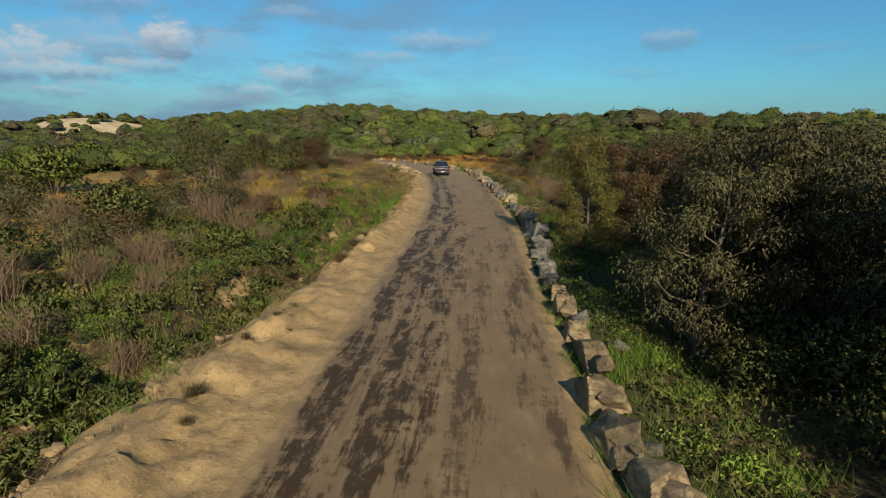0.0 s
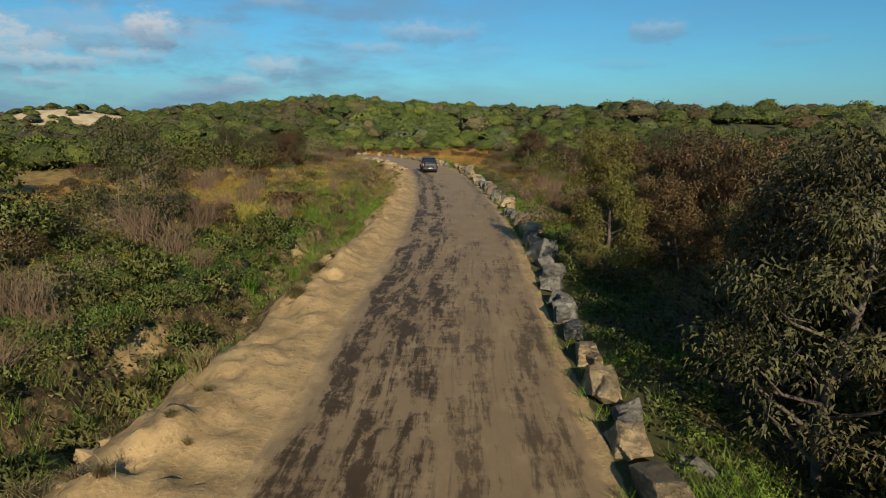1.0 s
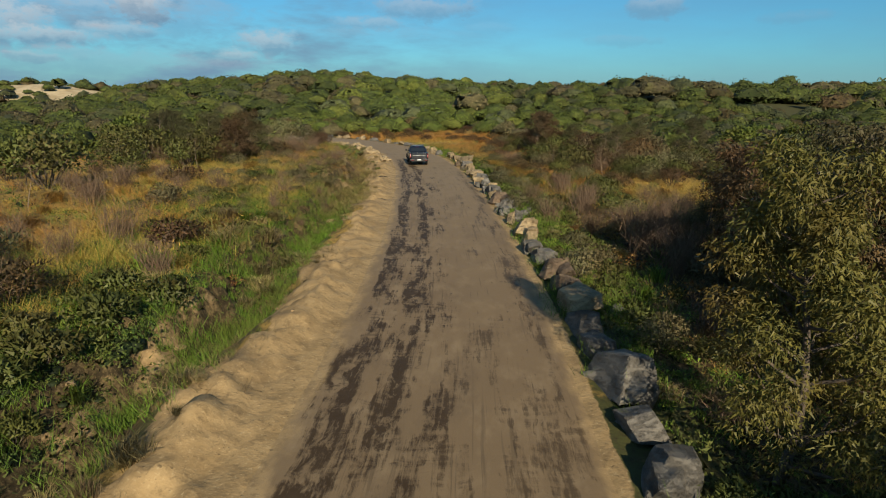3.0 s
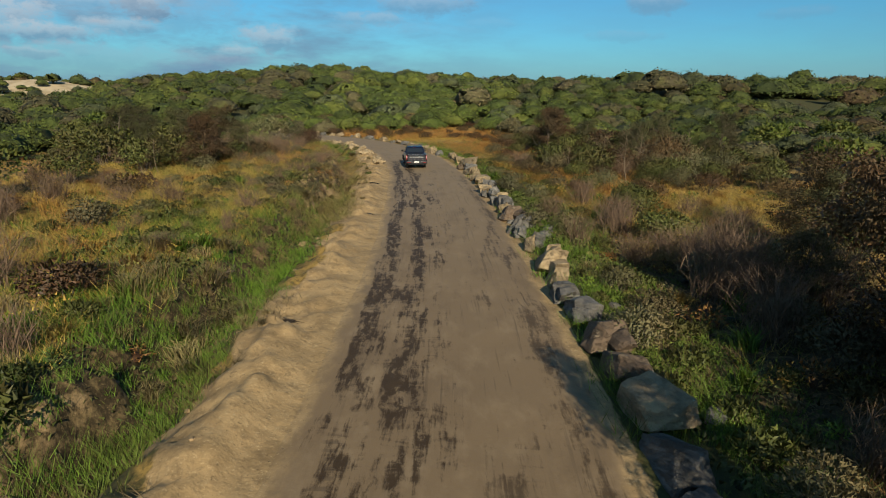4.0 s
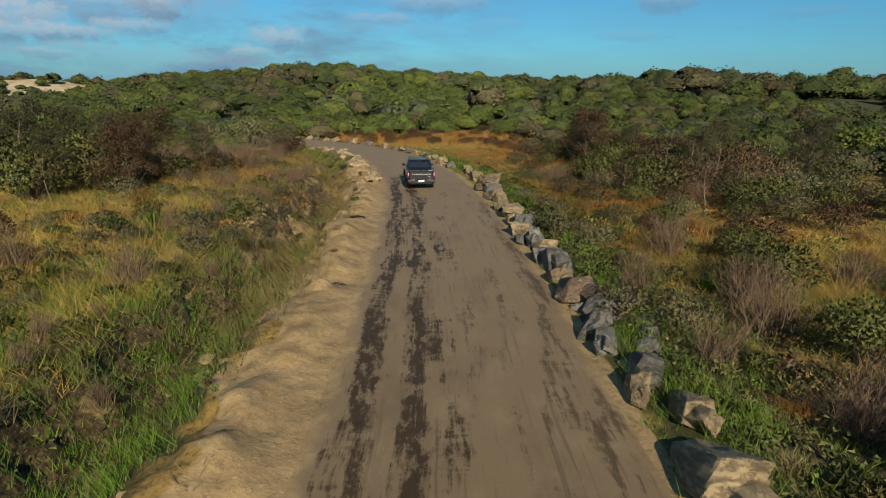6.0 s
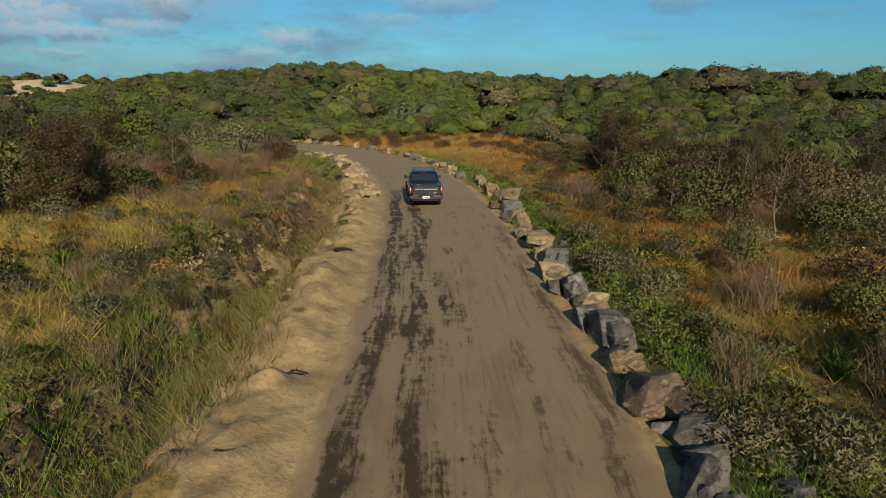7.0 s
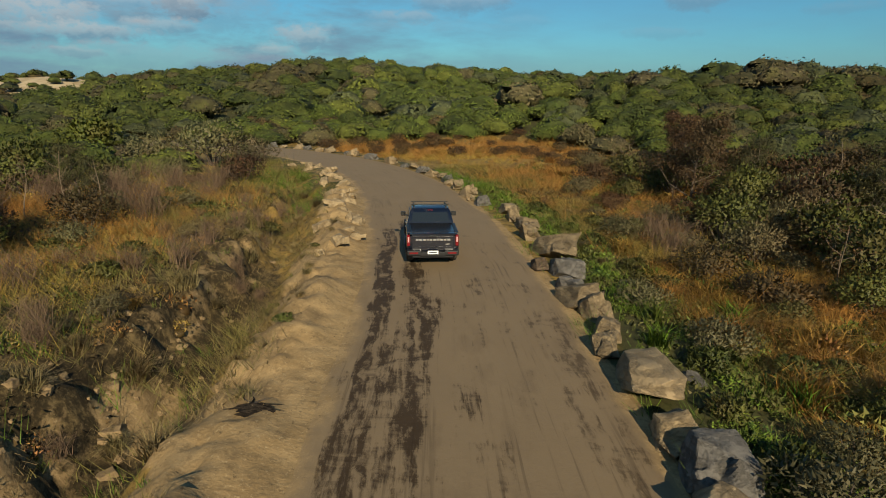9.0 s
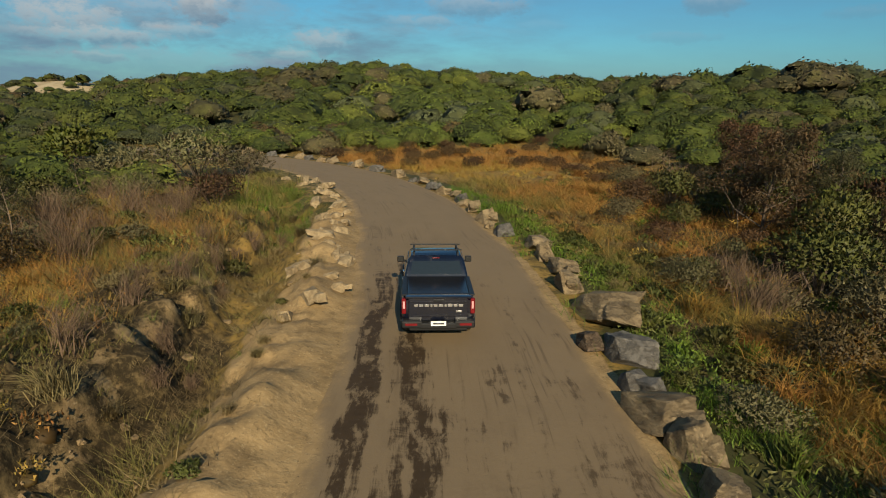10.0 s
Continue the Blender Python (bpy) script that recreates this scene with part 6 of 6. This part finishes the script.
# leaf colours of the mixed scrub and their shares
TONES = np.array([(0.092, 0.122, 0.019), (0.140, 0.160, 0.026), (0.060, 0.084, 0.017), (0.135, 0.108, 0.055), (0.125, 0.078, 0.034), (0.095, 0.108, 0.050)])
SHARES = np.array([0.44, 0.15, 0.18, 0.10, 0.03, 0.10])


def woods(name, step, size, leaves, length, detail, ring, label):
    """Closed scrub: crowns on a jittered grid between two distances."""
    shapes = [crown_shape(leaves, length, detail) for _ in range(8)]
    bare_shapes = [crown_shape(leaves // 6, length * 1.6, detail) for _ in range(4)]
    xs, ys = np.meshgrid(np.arange(-330, 300, step), np.arange(20, 620, step * 0.9))
    x = (xs + rng.uniform(-0.48, 0.48, xs.shape) * step).ravel()
    y = (ys + rng.uniform(-0.48, 0.48, ys.shape) * step).ravel()
    dist = np.hypot(x, y - 30)
    turn = np.degrees(np.arctan2(x, np.maximum(y - 25, 1)))
    open_sand = (np.exp(-((x + 256) / 44) ** 2 - ((y - 452) / 34) ** 2) > 0.3) & (rng.uniform(size=x.size) < 0.62)
    gaps = (fractal(x, y, 0.05, 105) > 0.42) & (dist < 190)
    ok = (dist >= ring[0]) & (dist < ring[1]) & (np.abs(turn) < 40) & (wooded(x, y) > 0.5) & ~open_sand & ~gaps & (np.abs(road_place(x, y)[0]) > HALF + 5.0) & (rng.uniform(size=x.size) < 0.95)
    x, y = x[ok], y[ok]
    z = ground_height(x, y)
    k = size * np.exp(np.clip(rng.normal(size=len(x)), -2, 1.5) * 0.15) * (1 + 0.2 * fractal(x, y, 0.03, 99))
    # crowns behind a rise are built coarser
    hidden = np.ones(len(x), bool)
    for ey in (10.0, 40.0, 68.0):
        steps = np.linspace(0.15, 0.96, 28)
        rx, ry = np.outer(1 - steps, np.zeros(len(x))) + np.outer(steps, x), np.outer(1 - steps, np.full(len(x), ey)) + np.outer(steps, y)
        line_of_sight = 6.0 + np.outer(steps, z + k * 0.9 - 6.0)
        cover_top = ground_height(rx, ry) + np.where(wooded(rx, ry) > 0.5, k.mean() * 0.55, 0)
        hidden &= (cover_top > line_of_sight + 0.3).any(0)
    brown = np.clip(smooth(fractal(x, y, 0.035, 107), 0.0, 0.5) + 0.6 * smooth(x, 12, 40) * (y < 230), 0, 1)
    pieces, tones, shades = [], [], []
    for i in range(len(x)):
        v, f, tone_and_shade, soft = bare_shapes[i % 4] if hidden[i] else shapes[i % 8]
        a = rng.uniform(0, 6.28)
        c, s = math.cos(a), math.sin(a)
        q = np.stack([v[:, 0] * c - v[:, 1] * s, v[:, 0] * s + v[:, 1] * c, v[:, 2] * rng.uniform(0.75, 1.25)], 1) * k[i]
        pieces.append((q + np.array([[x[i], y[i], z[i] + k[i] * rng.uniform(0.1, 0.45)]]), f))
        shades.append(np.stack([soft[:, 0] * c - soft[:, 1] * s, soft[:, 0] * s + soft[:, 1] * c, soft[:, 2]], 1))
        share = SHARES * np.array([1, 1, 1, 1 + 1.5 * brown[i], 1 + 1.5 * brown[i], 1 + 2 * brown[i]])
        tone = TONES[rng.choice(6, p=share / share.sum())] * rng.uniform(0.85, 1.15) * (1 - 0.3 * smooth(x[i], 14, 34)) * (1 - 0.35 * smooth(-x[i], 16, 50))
        tones.append(np.concatenate([tone_and_shade[:, None] * tone[None], np.ones((len(v), 1))], 1))
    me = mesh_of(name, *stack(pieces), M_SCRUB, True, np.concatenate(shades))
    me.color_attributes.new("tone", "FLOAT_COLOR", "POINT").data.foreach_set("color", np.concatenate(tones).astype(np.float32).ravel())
    tagged(new(name, me), label, "woods", kind="stuff")


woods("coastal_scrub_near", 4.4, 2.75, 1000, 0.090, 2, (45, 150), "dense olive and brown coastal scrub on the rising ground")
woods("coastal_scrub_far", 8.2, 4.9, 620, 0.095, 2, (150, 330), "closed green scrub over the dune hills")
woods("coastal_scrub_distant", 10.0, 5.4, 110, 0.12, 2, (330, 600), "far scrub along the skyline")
